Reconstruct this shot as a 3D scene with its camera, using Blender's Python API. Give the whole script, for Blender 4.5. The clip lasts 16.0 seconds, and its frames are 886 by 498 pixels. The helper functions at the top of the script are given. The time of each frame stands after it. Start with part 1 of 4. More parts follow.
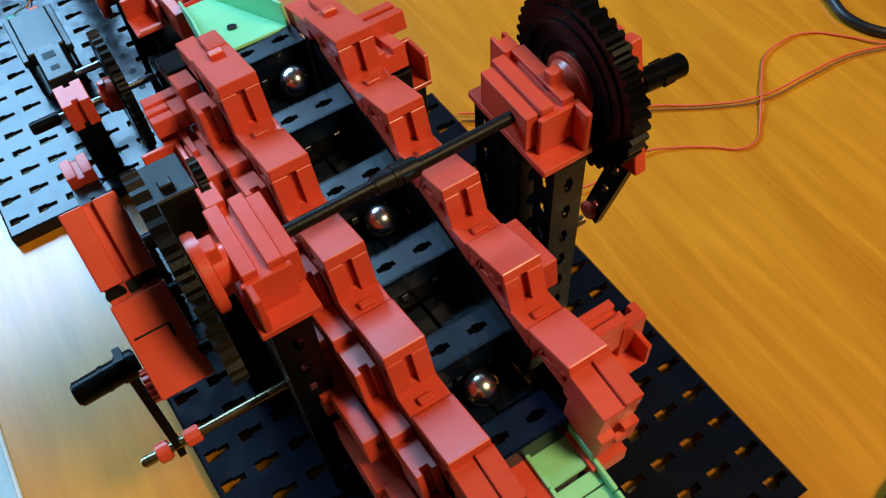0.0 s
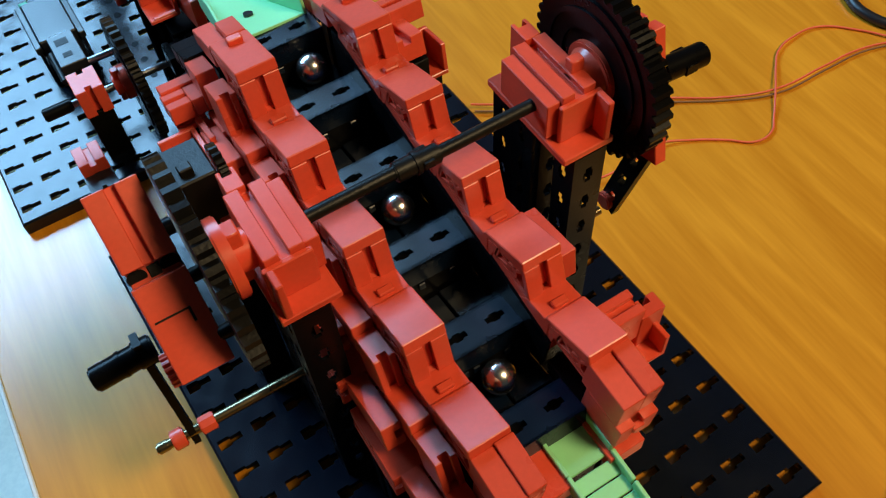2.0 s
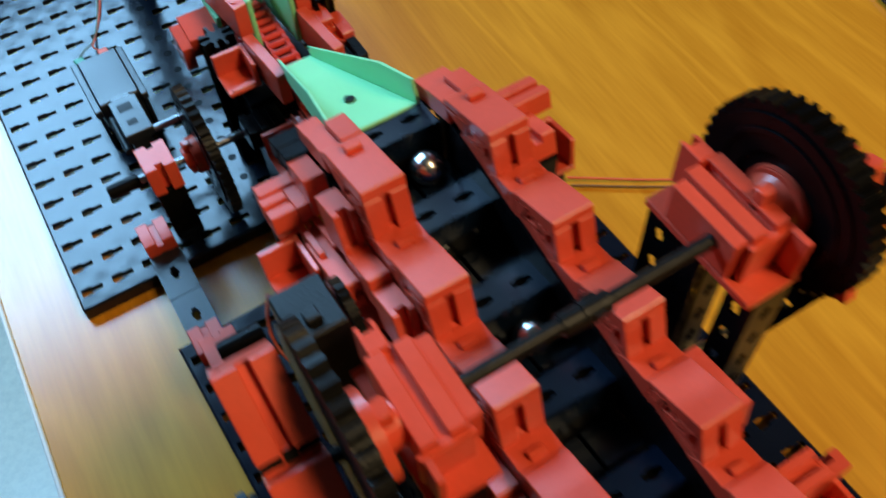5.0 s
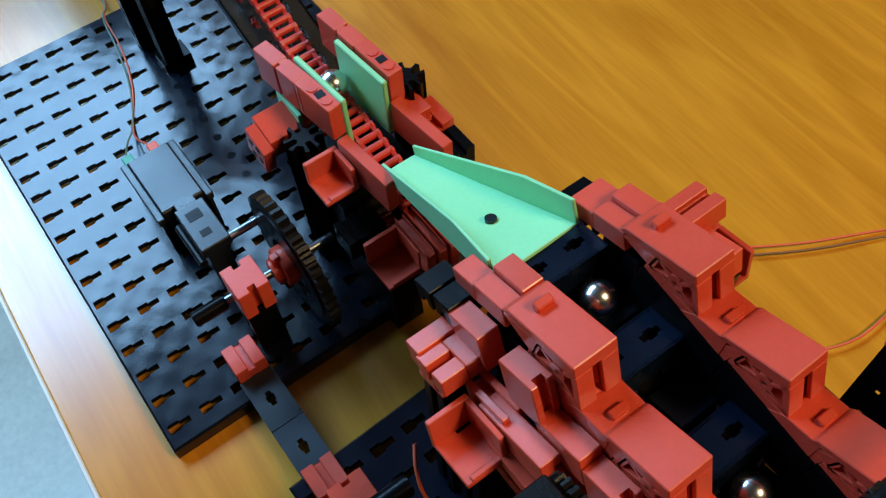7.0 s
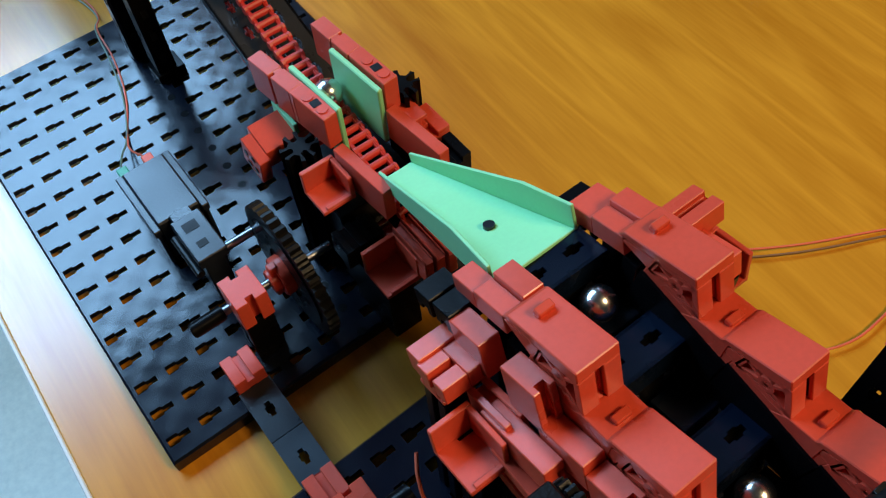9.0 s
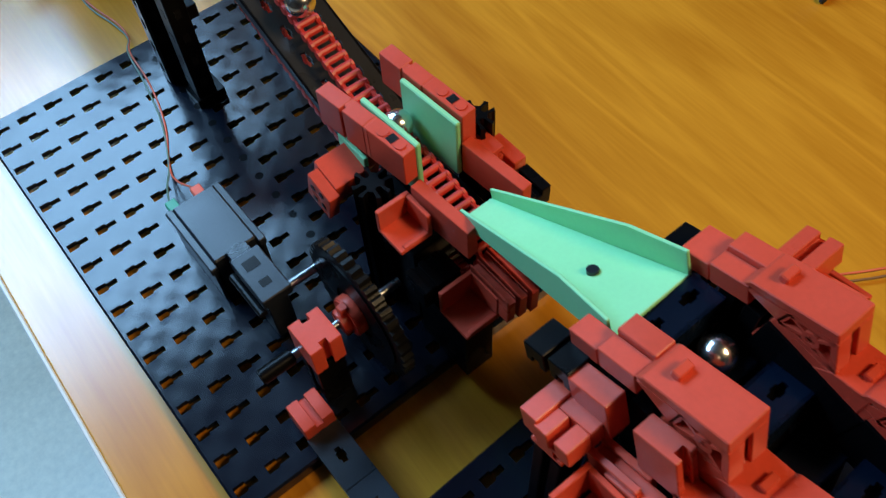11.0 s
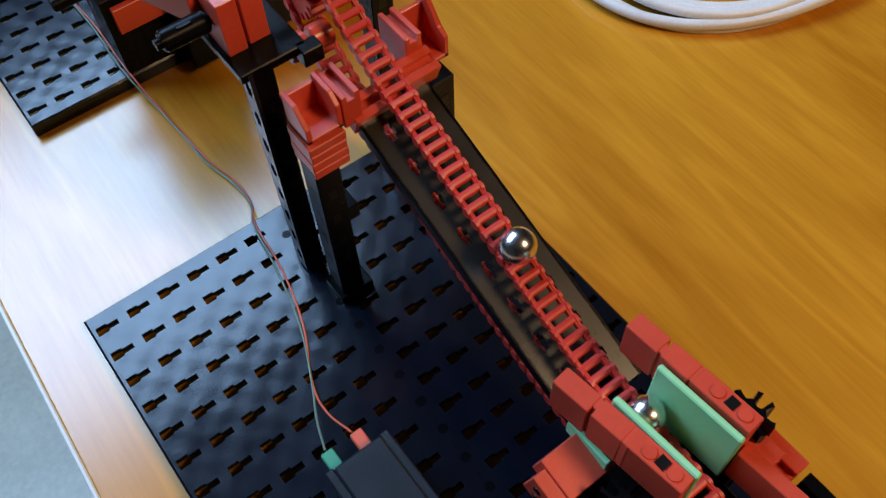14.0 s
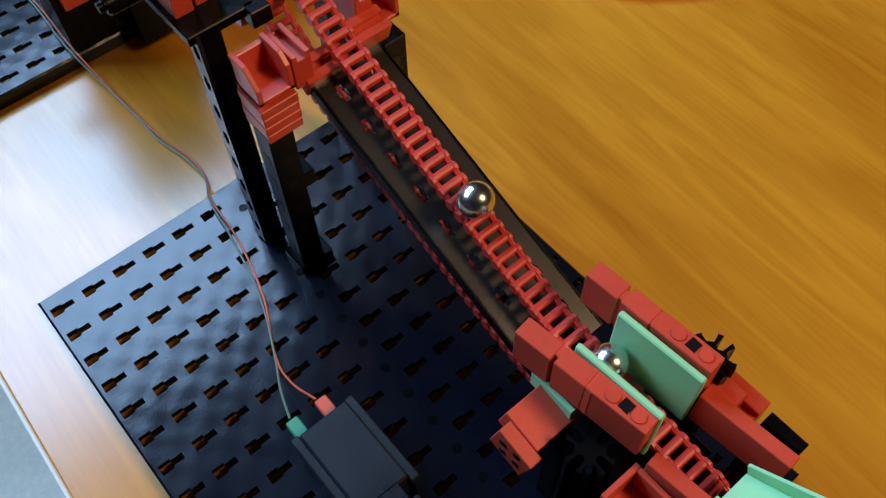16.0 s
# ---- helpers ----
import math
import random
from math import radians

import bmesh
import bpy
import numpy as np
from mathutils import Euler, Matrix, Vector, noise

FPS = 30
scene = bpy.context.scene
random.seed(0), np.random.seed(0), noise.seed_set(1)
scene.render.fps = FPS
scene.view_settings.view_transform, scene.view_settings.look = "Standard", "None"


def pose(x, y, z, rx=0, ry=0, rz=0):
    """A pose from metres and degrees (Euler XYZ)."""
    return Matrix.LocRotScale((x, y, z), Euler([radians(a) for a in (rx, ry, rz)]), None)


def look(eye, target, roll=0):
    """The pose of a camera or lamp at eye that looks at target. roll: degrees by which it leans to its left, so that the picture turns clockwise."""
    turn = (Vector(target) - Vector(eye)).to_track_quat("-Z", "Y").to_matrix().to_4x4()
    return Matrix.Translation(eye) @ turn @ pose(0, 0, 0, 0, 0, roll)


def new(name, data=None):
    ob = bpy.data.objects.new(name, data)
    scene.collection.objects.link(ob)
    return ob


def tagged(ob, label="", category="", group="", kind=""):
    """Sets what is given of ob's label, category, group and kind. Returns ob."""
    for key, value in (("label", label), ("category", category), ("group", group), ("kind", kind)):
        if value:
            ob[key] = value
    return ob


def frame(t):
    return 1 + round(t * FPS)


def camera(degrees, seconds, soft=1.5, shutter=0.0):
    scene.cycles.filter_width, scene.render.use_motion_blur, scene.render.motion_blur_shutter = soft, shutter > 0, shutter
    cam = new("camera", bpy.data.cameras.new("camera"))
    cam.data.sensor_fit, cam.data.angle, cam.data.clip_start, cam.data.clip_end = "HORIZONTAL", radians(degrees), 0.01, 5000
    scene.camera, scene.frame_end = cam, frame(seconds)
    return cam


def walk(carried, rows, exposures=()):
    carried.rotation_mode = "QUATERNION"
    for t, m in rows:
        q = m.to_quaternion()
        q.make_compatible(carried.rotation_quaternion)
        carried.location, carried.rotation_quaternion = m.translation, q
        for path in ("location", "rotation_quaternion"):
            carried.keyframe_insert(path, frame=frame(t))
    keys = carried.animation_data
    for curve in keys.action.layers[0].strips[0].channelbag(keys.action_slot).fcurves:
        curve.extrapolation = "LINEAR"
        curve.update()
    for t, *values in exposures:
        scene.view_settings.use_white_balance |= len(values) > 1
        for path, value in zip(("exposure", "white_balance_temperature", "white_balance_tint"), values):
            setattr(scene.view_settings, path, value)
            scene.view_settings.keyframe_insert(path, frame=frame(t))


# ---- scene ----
cam = camera(53.2, 16.0, soft=1.2, shutter=0.4)
PATH = [
    (0, (0.035, -0.03, 0.362), (0.568, 0.963, -1.291), -5.0),
    (0.5, (0.033, -0.03, 0.362), (0.564, 0.963, -1.291), -5.0),
    (1, (0.032, -0.031, 0.359), (0.561, 0.958, -1.296), -4.9),
    (1.5, (0.031, -0.029, 0.36), (0.557, 0.958, -1.298), -4.8),
    (2, (0.029, -0.028, 0.36), (0.556, 0.958, -1.297), -4.6),
    (2.5, (0.03, -0.026, 0.361), (0.556, 0.963, -1.296), -4.7),
    (3, (0.032, -0.023, 0.361), (0.553, 0.968, -1.296), -4.9),
    (3.5, (0.032, -0.021, 0.362), (0.553, 0.97, -1.295), -4.8),
    (4, (0.034, -0.016, 0.361), (0.555, 0.977, -1.295), -4.7),
    (4.5, (0.037, -0.008, 0.361), (0.555, 0.99, -1.294), -4.7),
    (5, (0.022, 0.045, 0.354), (0.537, 1.032, -1.307), -4.4),
    (5.2, (0.014, 0.072, 0.354), (0.535, 1.053, -1.309), -4.3),
    (7.3, (0.001, 0.135, 0.354), (0.58, 1.041, -1.332), -5.2),
    (7.5, (0.002, 0.135, 0.354), (0.5875, 1.0474, -1.328), -5.35),
    (8, (0.002, 0.135, 0.354), (0.581, 1.055, -1.326), -6.0),
    (10.3, (-0.008, 0.147, 0.353), (0.607, 1.037, -1.33), -4.0),
    (10.5, (-0.01, 0.154, 0.353), (0.605, 1.036, -1.333), -3.9),
    (11, (-0.017, 0.177, 0.352), (0.605, 1.055, -1.334), -4.2),
    (11.5, (-0.016, 0.201, 0.352), (0.629, 1.073, -1.328), -3.6),
    (12, (-0.003, 0.214, 0.346), (0.641, 1.092, -1.332), -3.2),
    (12.5, (0.003, 0.214, 0.344), (0.617, 1.109, -1.336), -3.9),
    (13, (0.011, 0.245, 0.341), (0.597, 1.15, -1.344), -4.4),
    (13.5, (0.006, 0.29, 0.347), (0.592, 1.181, -1.345), -4.0),
    (14, (-0.004, 0.322, 0.348), (0.609, 1.21, -1.336), -3.1),
    (14.5, (-0.004, 0.328, 0.349), (0.625, 1.196, -1.339), -2.7),
    (15, (-0.007, 0.327, 0.347), (0.64, 1.178, -1.343), -2.2),
    (15.5, (-0.005, 0.316, 0.344), (0.652, 1.156, -1.348), -2.1),
    (16, (-0.008, 0.314, 0.34), (0.658, 1.141, -1.355), -1.7),
]
walk(cam, [(t, look(eye, target, roll)) for t, eye, target, roll in PATH],
     exposures=[(0, 0.26, 6450, 2), (4.5, 0.21, 6450, 2), (7.5, 0.13, 6620, 9), (11, 0.08, 6680, 9), (12.5, 0.02, 6880, 13), (14, -0.09, 7100, 21), (16, -0.09, 7100, 21)])
# ---------------------------------------------------------------- world and light
world = bpy.data.worlds.new("room_air")
scene.world = world
world.use_nodes = True
bg = world.node_tree.nodes["Background"]
bg.inputs[0].default_value = (0.9, 0.95, 1.0, 1)
bg.inputs[1].default_value = 0.6


def area(name, eye, target, sx, sy, power, colour):
    lamp = bpy.data.lights.new(name, "AREA")
    lamp.shape, lamp.size, lamp.size_y, lamp.energy, lamp.color = "RECTANGLE", sx, sy, power, colour
    ob = new(name, lamp)
    ob.matrix_world = look(eye, target)
    return ob


area("roof_window_light", (-0.295, 1.40, 0.99), (-0.295, 0.676, 0.302), 1.27, 0.55, 38.5, (0.29, 0.60, 1.0))
area("ceiling_lamp", (0.62, -0.60, 1.36), (0.2, 0.2, 0.0), 0.36, 0.36, 17.4, (1.0, 0.71, 0.39))

# ---------------------------------------------------------------- materials


def material(name, colour, rough, metal=0.0, vary=0.12, scale=40.0, bump=0.0, bump_scale=900.0, coat=0.0, wear=0.0, spec=0.5):
    """A procedural surface: base colour with two scales of variation, uneven gloss and fine relief."""
    m = bpy.data.materials.new(name)
    m.use_nodes = True
    nt = m.node_tree
    p = nt.nodes["Principled BSDF"]
    p.inputs["Metallic"].default_value = metal
    p.inputs["Coat Weight"].default_value = coat
    p.inputs["Coat Roughness"].default_value = 0.12
    p.inputs["Specular IOR Level"].default_value = spec
    tc = nt.nodes.new("ShaderNodeTexCoord")
    info = nt.nodes.new("ShaderNodeObjectInfo")
    n1 = nt.nodes.new("ShaderNodeTexNoise")
    n1.inputs["Scale"].default_value, n1.inputs["Detail"].default_value = scale, 6
    n2 = nt.nodes.new("ShaderNodeTexNoise")
    n2.inputs["Scale"].default_value, n2.inputs["Detail"].default_value = scale * 14, 4
    for n in (n1, n2):
        nt.links.new(tc.outputs["Object"], n.inputs["Vector"])
    add = nt.nodes.new("ShaderNodeMath")
    add.operation = "ADD"
    nt.links.new(n1.outputs["Fac"], add.inputs[0])
    nt.links.new(n2.outputs["Fac"], add.inputs[1])
    add2 = nt.nodes.new("ShaderNodeMath")
    add2.operation = "MULTIPLY_ADD"
    nt.links.new(info.outputs["Random"], add2.inputs[0])
    add2.inputs[1].default_value = 0.6
    nt.links.new(add.outputs[0], add2.inputs[2])
    ramp = nt.nodes.new("ShaderNodeMapRange")
    ramp.inputs["From Min"].default_value, ramp.inputs["From Max"].default_value = 0.7, 1.9
    ramp.inputs["To Min"].default_value, ramp.inputs["To Max"].default_value = 1 - vary, 1 + vary
    nt.links.new(add2.outputs[0], ramp.inputs["Value"])
    mul = nt.nodes.new("ShaderNodeVectorMath")
    mul.operation = "SCALE"
    mul.inputs[0].default_value = colour
    nt.links.new(ramp.outputs[0], mul.inputs["Scale"])
    nt.links.new(mul.outputs[0], p.inputs["Base Color"])
    rr = nt.nodes.new("ShaderNodeMapRange")
    rr.inputs["From Min"].default_value, rr.inputs["From Max"].default_value = 0.3, 0.7
    rr.inputs["To Min"].default_value, rr.inputs["To Max"].default_value = rough * 0.8, rough * 1.2
    nt.links.new(n1.outputs["Fac"], rr.inputs["Value"])
    nt.links.new(rr.outputs[0], p.inputs["Roughness"])
    if bump:
        nb = nt.nodes.new("ShaderNodeTexNoise")
        nb.inputs["Scale"].default_value, nb.inputs["Detail"].default_value = bump_scale, 3
        nt.links.new(tc.outputs["Object"], nb.inputs["Vector"])
        b = nt.nodes.new("ShaderNodeBump")
        b.inputs["Strength"].default_value, b.inputs["Distance"].default_value = bump, 0.001
        nt.links.new(nb.outputs["Fac"], b.inputs["Height"])
        nt.links.new(b.outputs[0], p.inputs["Normal"])
    return m


RED = material("red_plastic", (0.64, 0.070, 0.036), 0.32, vary=0.12, bump=0.025)
CHAIN = material("red_chain_plastic", (0.60, 0.035, 0.022), 0.42, vary=0.10, bump=0.06)
BLACK = material("black_plastic", (0.003, 0.003, 0.0035), 0.30, vary=0.25, bump=0.05, spec=0.09)
GLOSS = material("glossy_black_plastic", (0.002, 0.006, 0.016), 0.24, vary=0.25, bump=0.0, spec=0.36)
RUBBER = material("black_gear_plastic", (0.005, 0.0047, 0.0045), 0.42, vary=0.3, bump=0.15, spec=0.2)
DARK = material("anthracite_plastic", (0.012, 0.016, 0.022), 0.32, vary=0.2, bump=0.08, spec=0.5)
PLATE = material("black_plate_plastic", (0.003, 0.005, 0.011), 0.20, vary=0.25, spec=0.44)
GREEN = material("mint_green_plastic", (0.28, 0.70, 0.35), 0.45, vary=0.06, bump=0.05)
STEEL = material("polished_steel", (0.80, 0.80, 0.80), 0.22, metal=1.0, vary=0.06)
BRASS = material("dull_brass_rod", (0.26, 0.21, 0.12), 0.28, metal=1.0, vary=0.15)
ROD = material("grey_steel_rod", (0.30, 0.31, 0.33), 0.28, metal=1.0, vary=0.15)
WIRE_R = material("red_wire_jacket", (0.72, 0.11, 0.05), 0.45)
WIRE_G = material("green_wire_jacket", (0.13, 0.20, 0.14), 0.45)
WIRE_B = material("brown_wire_and_shade", (0.20, 0.09, 0.035), 0.5)
WHITE = material("white_cable_jacket", (0.72, 0.70, 0.66), 0.45)
CABLE = material("black_cable_jacket", (0.012, 0.012, 0.013), 0.4)
GREEN_PLUG = material("green_plug_plastic", (0.03, 0.30, 0.17), 0.4)
GIRDER = material("satin_black_girder", (0.022, 0.019, 0.015), 0.30, vary=0.2, spec=0.5)
TRIM = material("edge_band", (0.62, 0.60, 0.56), 0.4)
# for the unseen room shell, kept dark to hold down fill light
ROOM_SHELL = material("unseen_shell_dark", (0.085, 0.072, 0.055), 0.8, scale=3)
FLOOR = material("grey_floor_tile", (0.74, 0.66, 0.52), 0.35, vary=0.25, scale=9, bump=0.05)


def wood_material():
    m = bpy.data.materials.new("beech_veneer")
    m.use_nodes = True
    nt = m.node_tree
    p = nt.nodes["Principled BSDF"]
    tc = nt.nodes.new("ShaderNodeTexCoord")
    mp = nt.nodes.new("ShaderNodeMapping")
    mp.inputs["Rotation"].default_value = (0, 0, radians(-14))
    mp.inputs["Scale"].default_value = (11.0, 2.1, 1.0)
    nt.links.new(tc.outputs["Object"], mp.inputs["Vector"])
    warp = nt.nodes.new("ShaderNodeTexNoise")
    warp.inputs["Scale"].default_value, warp.inputs["Detail"].default_value, warp.inputs["Distortion"].default_value = 1.6, 5, 0.5
    nt.links.new(mp.outputs[0], warp.inputs["Vector"])
    mp2 = nt.nodes.new("ShaderNodeMapping")
    mp2.inputs["Rotation"].default_value = (0, 0, radians(-14))
    mp2.inputs["Scale"].default_value = (480.0, 32.0, 1.0)
    nt.links.new(tc.outputs["Object"], mp2.inputs["Vector"])
    fine = nt.nodes.new("ShaderNodeTexNoise")
    fine.inputs["Scale"].default_value, fine.inputs["Detail"].default_value = 1.0, 4
    nt.links.new(mp2.outputs[0], fine.inputs["Vector"])
    mix = nt.nodes.new("ShaderNodeMath")
    mix.operation = "MULTIPLY_ADD"
    nt.links.new(fine.outputs["Fac"], mix.inputs[0])
    mix.inputs[1].default_value = 0.44
    # long growth-ring figure: flames of darker late wood
    mp3 = nt.nodes.new("ShaderNodeMapping")
    mp3.inputs["Rotation"].default_value = (0, 0, radians(-14))
    mp3.inputs["Scale"].default_value = (1.0, 0.13, 1.0)
    nt.links.new(tc.outputs["Object"], mp3.inputs["Vector"])
    rings = nt.nodes.new("ShaderNodeTexNoise")
    rings.inputs["Scale"].default_value, rings.inputs["Detail"].default_value = 20.0, 2.5
    nt.links.new(mp3.outputs[0], rings.inputs["Vector"])
    saw = nt.nodes.new("ShaderNodeMath")
    saw.operation = "MULTIPLY"
    nt.links.new(rings.outputs["Fac"], saw.inputs[0])
    saw.inputs[1].default_value = 8.0
    late = nt.nodes.new("ShaderNodeMapRange")
    late.interpolation_type = "SMOOTHSTEP"
    late.inputs["From Min"].default_value, late.inputs["From Max"].default_value = 0.1, 0.5
    late.inputs["To Min"].default_value, late.inputs["To Max"].default_value = -0.17, 0.02
    fold = nt.nodes.new("ShaderNodeMath")
    fold.operation = "PINGPONG"
    nt.links.new(saw.outputs[0], fold.inputs[0])
    fold.inputs[1].default_value = 0.5
    nt.links.new(fold.outputs[0], late.inputs["Value"])
    both = nt.nodes.new("ShaderNodeMath")
    both.operation = "ADD"
    nt.links.new(warp.outputs["Fac"], both.inputs[0])
    nt.links.new(late.outputs[0], both.inputs[1])
    nt.links.new(both.outputs[0], mix.inputs[2])
    ramp = nt.nodes.new("ShaderNodeValToRGB")
    e = ramp.color_ramp.elements
    e[0].position, e[0].color = 0.30, (0.46, 0.160, 0.008, 1)
    e[1].position, e[1].color = 0.92, (0.68, 0.285, 0.020, 1)
    nt.links.new(mix.outputs[0], ramp.inputs["Fac"])
    nt.links.new(ramp.outputs[0], p.inputs["Base Color"])
    p.inputs["Roughness"].default_value = 0.24
    p.inputs["Specular IOR Level"].default_value = 0.85
    b = nt.nodes.new("ShaderNodeBump")
    b.inputs["Strength"].default_value, b.inputs["Distance"].default_value = 0.05, 0.0005
    nt.links.new(fine.outputs["Fac"], b.inputs["Height"])
    nt.links.new(b.outputs[0], p.inputs["Normal"])
    return m


WOOD = wood_material()


def plate_dimples(m):
    """Moulding waves of the perforated plates: shallow swells on a 15 mm grid."""
    nt = m.node_tree
    p = nt.nodes["Principled BSDF"]
    tc = nt.nodes.new("ShaderNodeTexCoord")
    sep = nt.nodes.new("ShaderNodeSeparateXYZ")
    nt.links.new(tc.outputs["Object"], sep.inputs[0])
    waves = []
    for axis, shift in (("X", 1.1), ("Y", 2.0)):
        k = nt.nodes.new("ShaderNodeMath")
        k.operation = "MULTIPLY_ADD"
        k.inputs[1].default_value, k.inputs[2].default_value = 2 * math.pi / 0.015, shift
        nt.links.new(sep.outputs[axis], k.inputs[0])
        w = nt.nodes.new("ShaderNodeMath")
        w.operation = "SINE"
        nt.links.new(k.outputs[0], w.inputs[0])
        waves.append(w)
    mul = nt.nodes.new("ShaderNodeMath")
    mul.operation = "MULTIPLY"
    nt.links.new(waves[0].outputs[0], mul.inputs[0])
    nt.links.new(waves[1].outputs[0], mul.inputs[1])
    nz = nt.nodes.new("ShaderNodeTexNoise")
    nz.inputs["Scale"].default_value, nz.inputs["Detail"].default_value = 130.0, 2
    nt.links.new(tc.outputs["Object"], nz.inputs["Vector"])
    add = nt.nodes.new("ShaderNodeMath")
    add.operation = "MULTIPLY_ADD"
    add.inputs[1].default_value = 2.6
    nt.links.new(nz.outputs["Fac"], add.inputs[0])
    nt.links.new(mul.outputs[0], add.inputs[2])
    b = nt.nodes.new("ShaderNodeBump")
    b.inputs["Strength"].default_value, b.inputs["Distance"].default_value = 0.5, 0.00007
    nt.links.new(add.outputs[0], b.inputs["Height"])
    nt.links.new(b.outputs[0], p.inputs["Normal"])


plate_dimples(PLATE)

# ---------------------------------------------------------------- builders (all in millimetres)
MM = 0.001
BASE = {}


def thing(name, base, label, category, group=""):
    ob = new(name)
    ob.empty_display_size = 0.01
    ob.location = Vector(base) * MM
    BASE[ob.name] = Vector(base)
    return tagged(ob, label, category, group)


def part(name, bm, mat, parent=None, label="", at=(0, 0, 0)):
    """Links a bmesh, drawn in millimetres of the place, as one mesh under a thing or a part."""
    me = bpy.data.meshes.new(name)
    base = BASE[parent.name] if parent else Vector((0, 0, 0))
    bmesh.ops.translate(bm, verts=bm.verts, vec=-base)
    bmesh.ops.scale(bm, verts=bm.verts, vec=(MM, MM, MM))
    bmesh.ops.recalc_face_normals(bm, faces=bm.faces)
    bm.to_mesh(me)
    bm.free()
    me.materials.append(mat)
    ob = new(name, me)
    if parent:
        ob.parent = parent
    BASE[ob.name] = base
    if label:
        tagged(ob, label)
    return ob


def solid(name, bm, mat, label, category, group="", kind="", base=(0, 0, 0)):
    """A thing of one mesh."""
    me = bpy.data.meshes.new(name)
    bmesh.ops.translate(bm, verts=bm.verts, vec=-Vector(base))
    bmesh.ops.scale(bm, verts=bm.verts, vec=(MM, MM, MM))
    bmesh.ops.recalc_face_normals(bm, faces=bm.faces)
    bm.to_mesh(me)
    bm.free()
    me.materials.append(mat)
    ob = new(name, me)
    ob.location = Vector(base) * MM
    BASE[ob.name] = Vector(base)
    return tagged(ob, label, category, group, kind)


def smooth(ob, angle=40):
    me = ob.data
    me.shade_smooth()
    me.set_sharp_from_angle(angle=radians(angle))
    return ob


def turn(axis, deg):
    return Matrix.Rotation(radians(deg), 4, axis)


def box(bm, lo, hi, bevel=0.35, m=None):
    """A box with broken edges, from corner to corner; m turns it about its own middle."""
    lo, hi = Vector(lo), Vector(hi)
    c, s = (lo + hi) / 2, hi - lo
    mat = Matrix.Translation(c) @ (m or Matrix.Identity(4)) @ Matrix.Diagonal((*s, 1))
    made = bmesh.ops.create_cube(bm, size=1.0, matrix=mat)
    if bevel:
        edges = list({e for v in made["verts"] for e in v.link_edges})
        bmesh.ops.bevel(bm, geom=edges, offset=bevel, segments=1, affect="EDGES")
    return bm


def cyl(bm, a, b, r, seg=20, r2=None, bevel=0.0):
    a, b = Vector(a), Vector(b)
    d = b - a
    m = Matrix.Translation((a + b) / 2) @ d.to_track_quat("Z", "Y").to_matrix().to_4x4()
    made = bmesh.ops.create_cone(bm, cap_ends=True, segments=seg, radius1=r, radius2=r if r2 is None else r2, depth=d.length, matrix=m)
    if bevel:
        edges = list({e for v in made["verts"] for e in v.link_edges if len([f for f in e.link_faces if len(f.verts) > 4]) == 1})
        bmesh.ops.bevel(bm, geom=edges, offset=bevel, segments=2, affect="EDGES")
    return bm


def profile(w, h, notch=""):
    """An outline w by h with undercut grooves in the middle of the sides named: t, b, l, r."""
    out = []
    for side, (cx, cy), d, n, half in (("b", (0, -h / 2), (1, 0), (0, 1), w / 2), ("r", (w / 2, 0), (0, 1), (-1, 0), h / 2),
                                      ("t", (0, h / 2), (-1, 0), (0, -1), w / 2), ("l", (-w / 2, 0), (0, -1), (1, 0), h / 2)):
        out.append((cx - d[0] * half, cy - d[1] * half))
        if side in notch:
            for a, k in ((-1.5, 0), (-1.5, 1.1), (-2.0, 1.6), (-2.0, 3.2), (2.0, 3.2), (2.0, 1.6), (1.5, 1.1), (1.5, 0)):
                out.append((cx + d[0] * a + n[0] * k, cy + d[1] * a + n[1] * k))
    return out


AXES = {"x": Matrix(((0, 0, 1, 0), (1, 0, 0, 0), (0, 1, 0, 0), (0, 0, 0, 1))),
        "y": Matrix(((1, 0, 0, 0), (0, 0, -1, 0), (0, 1, 0, 0), (0, 0, 0, 1))),
        "z": Matrix.Identity(4)}


def prism(bm, outline, length, axis, m, bevel=0.3):
    """Extrudes an outline along an axis, about the middle of m. x: outline in y, z; y: in x, z; z: in x, y."""
    m = m @ AXES[axis]
    a = [bm.verts.new(m @ Vector((u, v, -length / 2))) for u, v in outline]
    b = [bm.verts.new(m @ Vector((u, v, length / 2))) for u, v in outline]
    n = len(a)
    faces = [bm.faces.new(a[::-1]), bm.faces.new(b)]
    for i in range(n):
        faces.append(bm.faces.new((a[i], a[(i + 1) % n], b[(i + 1) % n], b[i])))
    if bevel:
        edges = list({e for f in faces for e in f.edges})
        bmesh.ops.bevel(bm, geom=edges, offset=bevel, segments=1, affect="EDGES", clamp_overlap=True)
    return bm


def block(parent, c, size, axis="y", notch="t", tilt=0.0, mat=None, name="block", yaw=0.0, label=""):
    """A toy building block with undercut grooves along one axis, tilted about x."""
    bm = bmesh.new()
    m = Matrix.Translation(c) @ turn("Z", yaw) @ turn("X", tilt)
    sx, sy, sz = size
    w, h, length = {"x": (sy, sz, sx), "y": (sx, sz, sy), "z": (sx, sy, sz)}[axis]
    prism(bm, profile(w, h, notch), length, axis, m)
    return part(name, bm, mat or RED, parent, label)


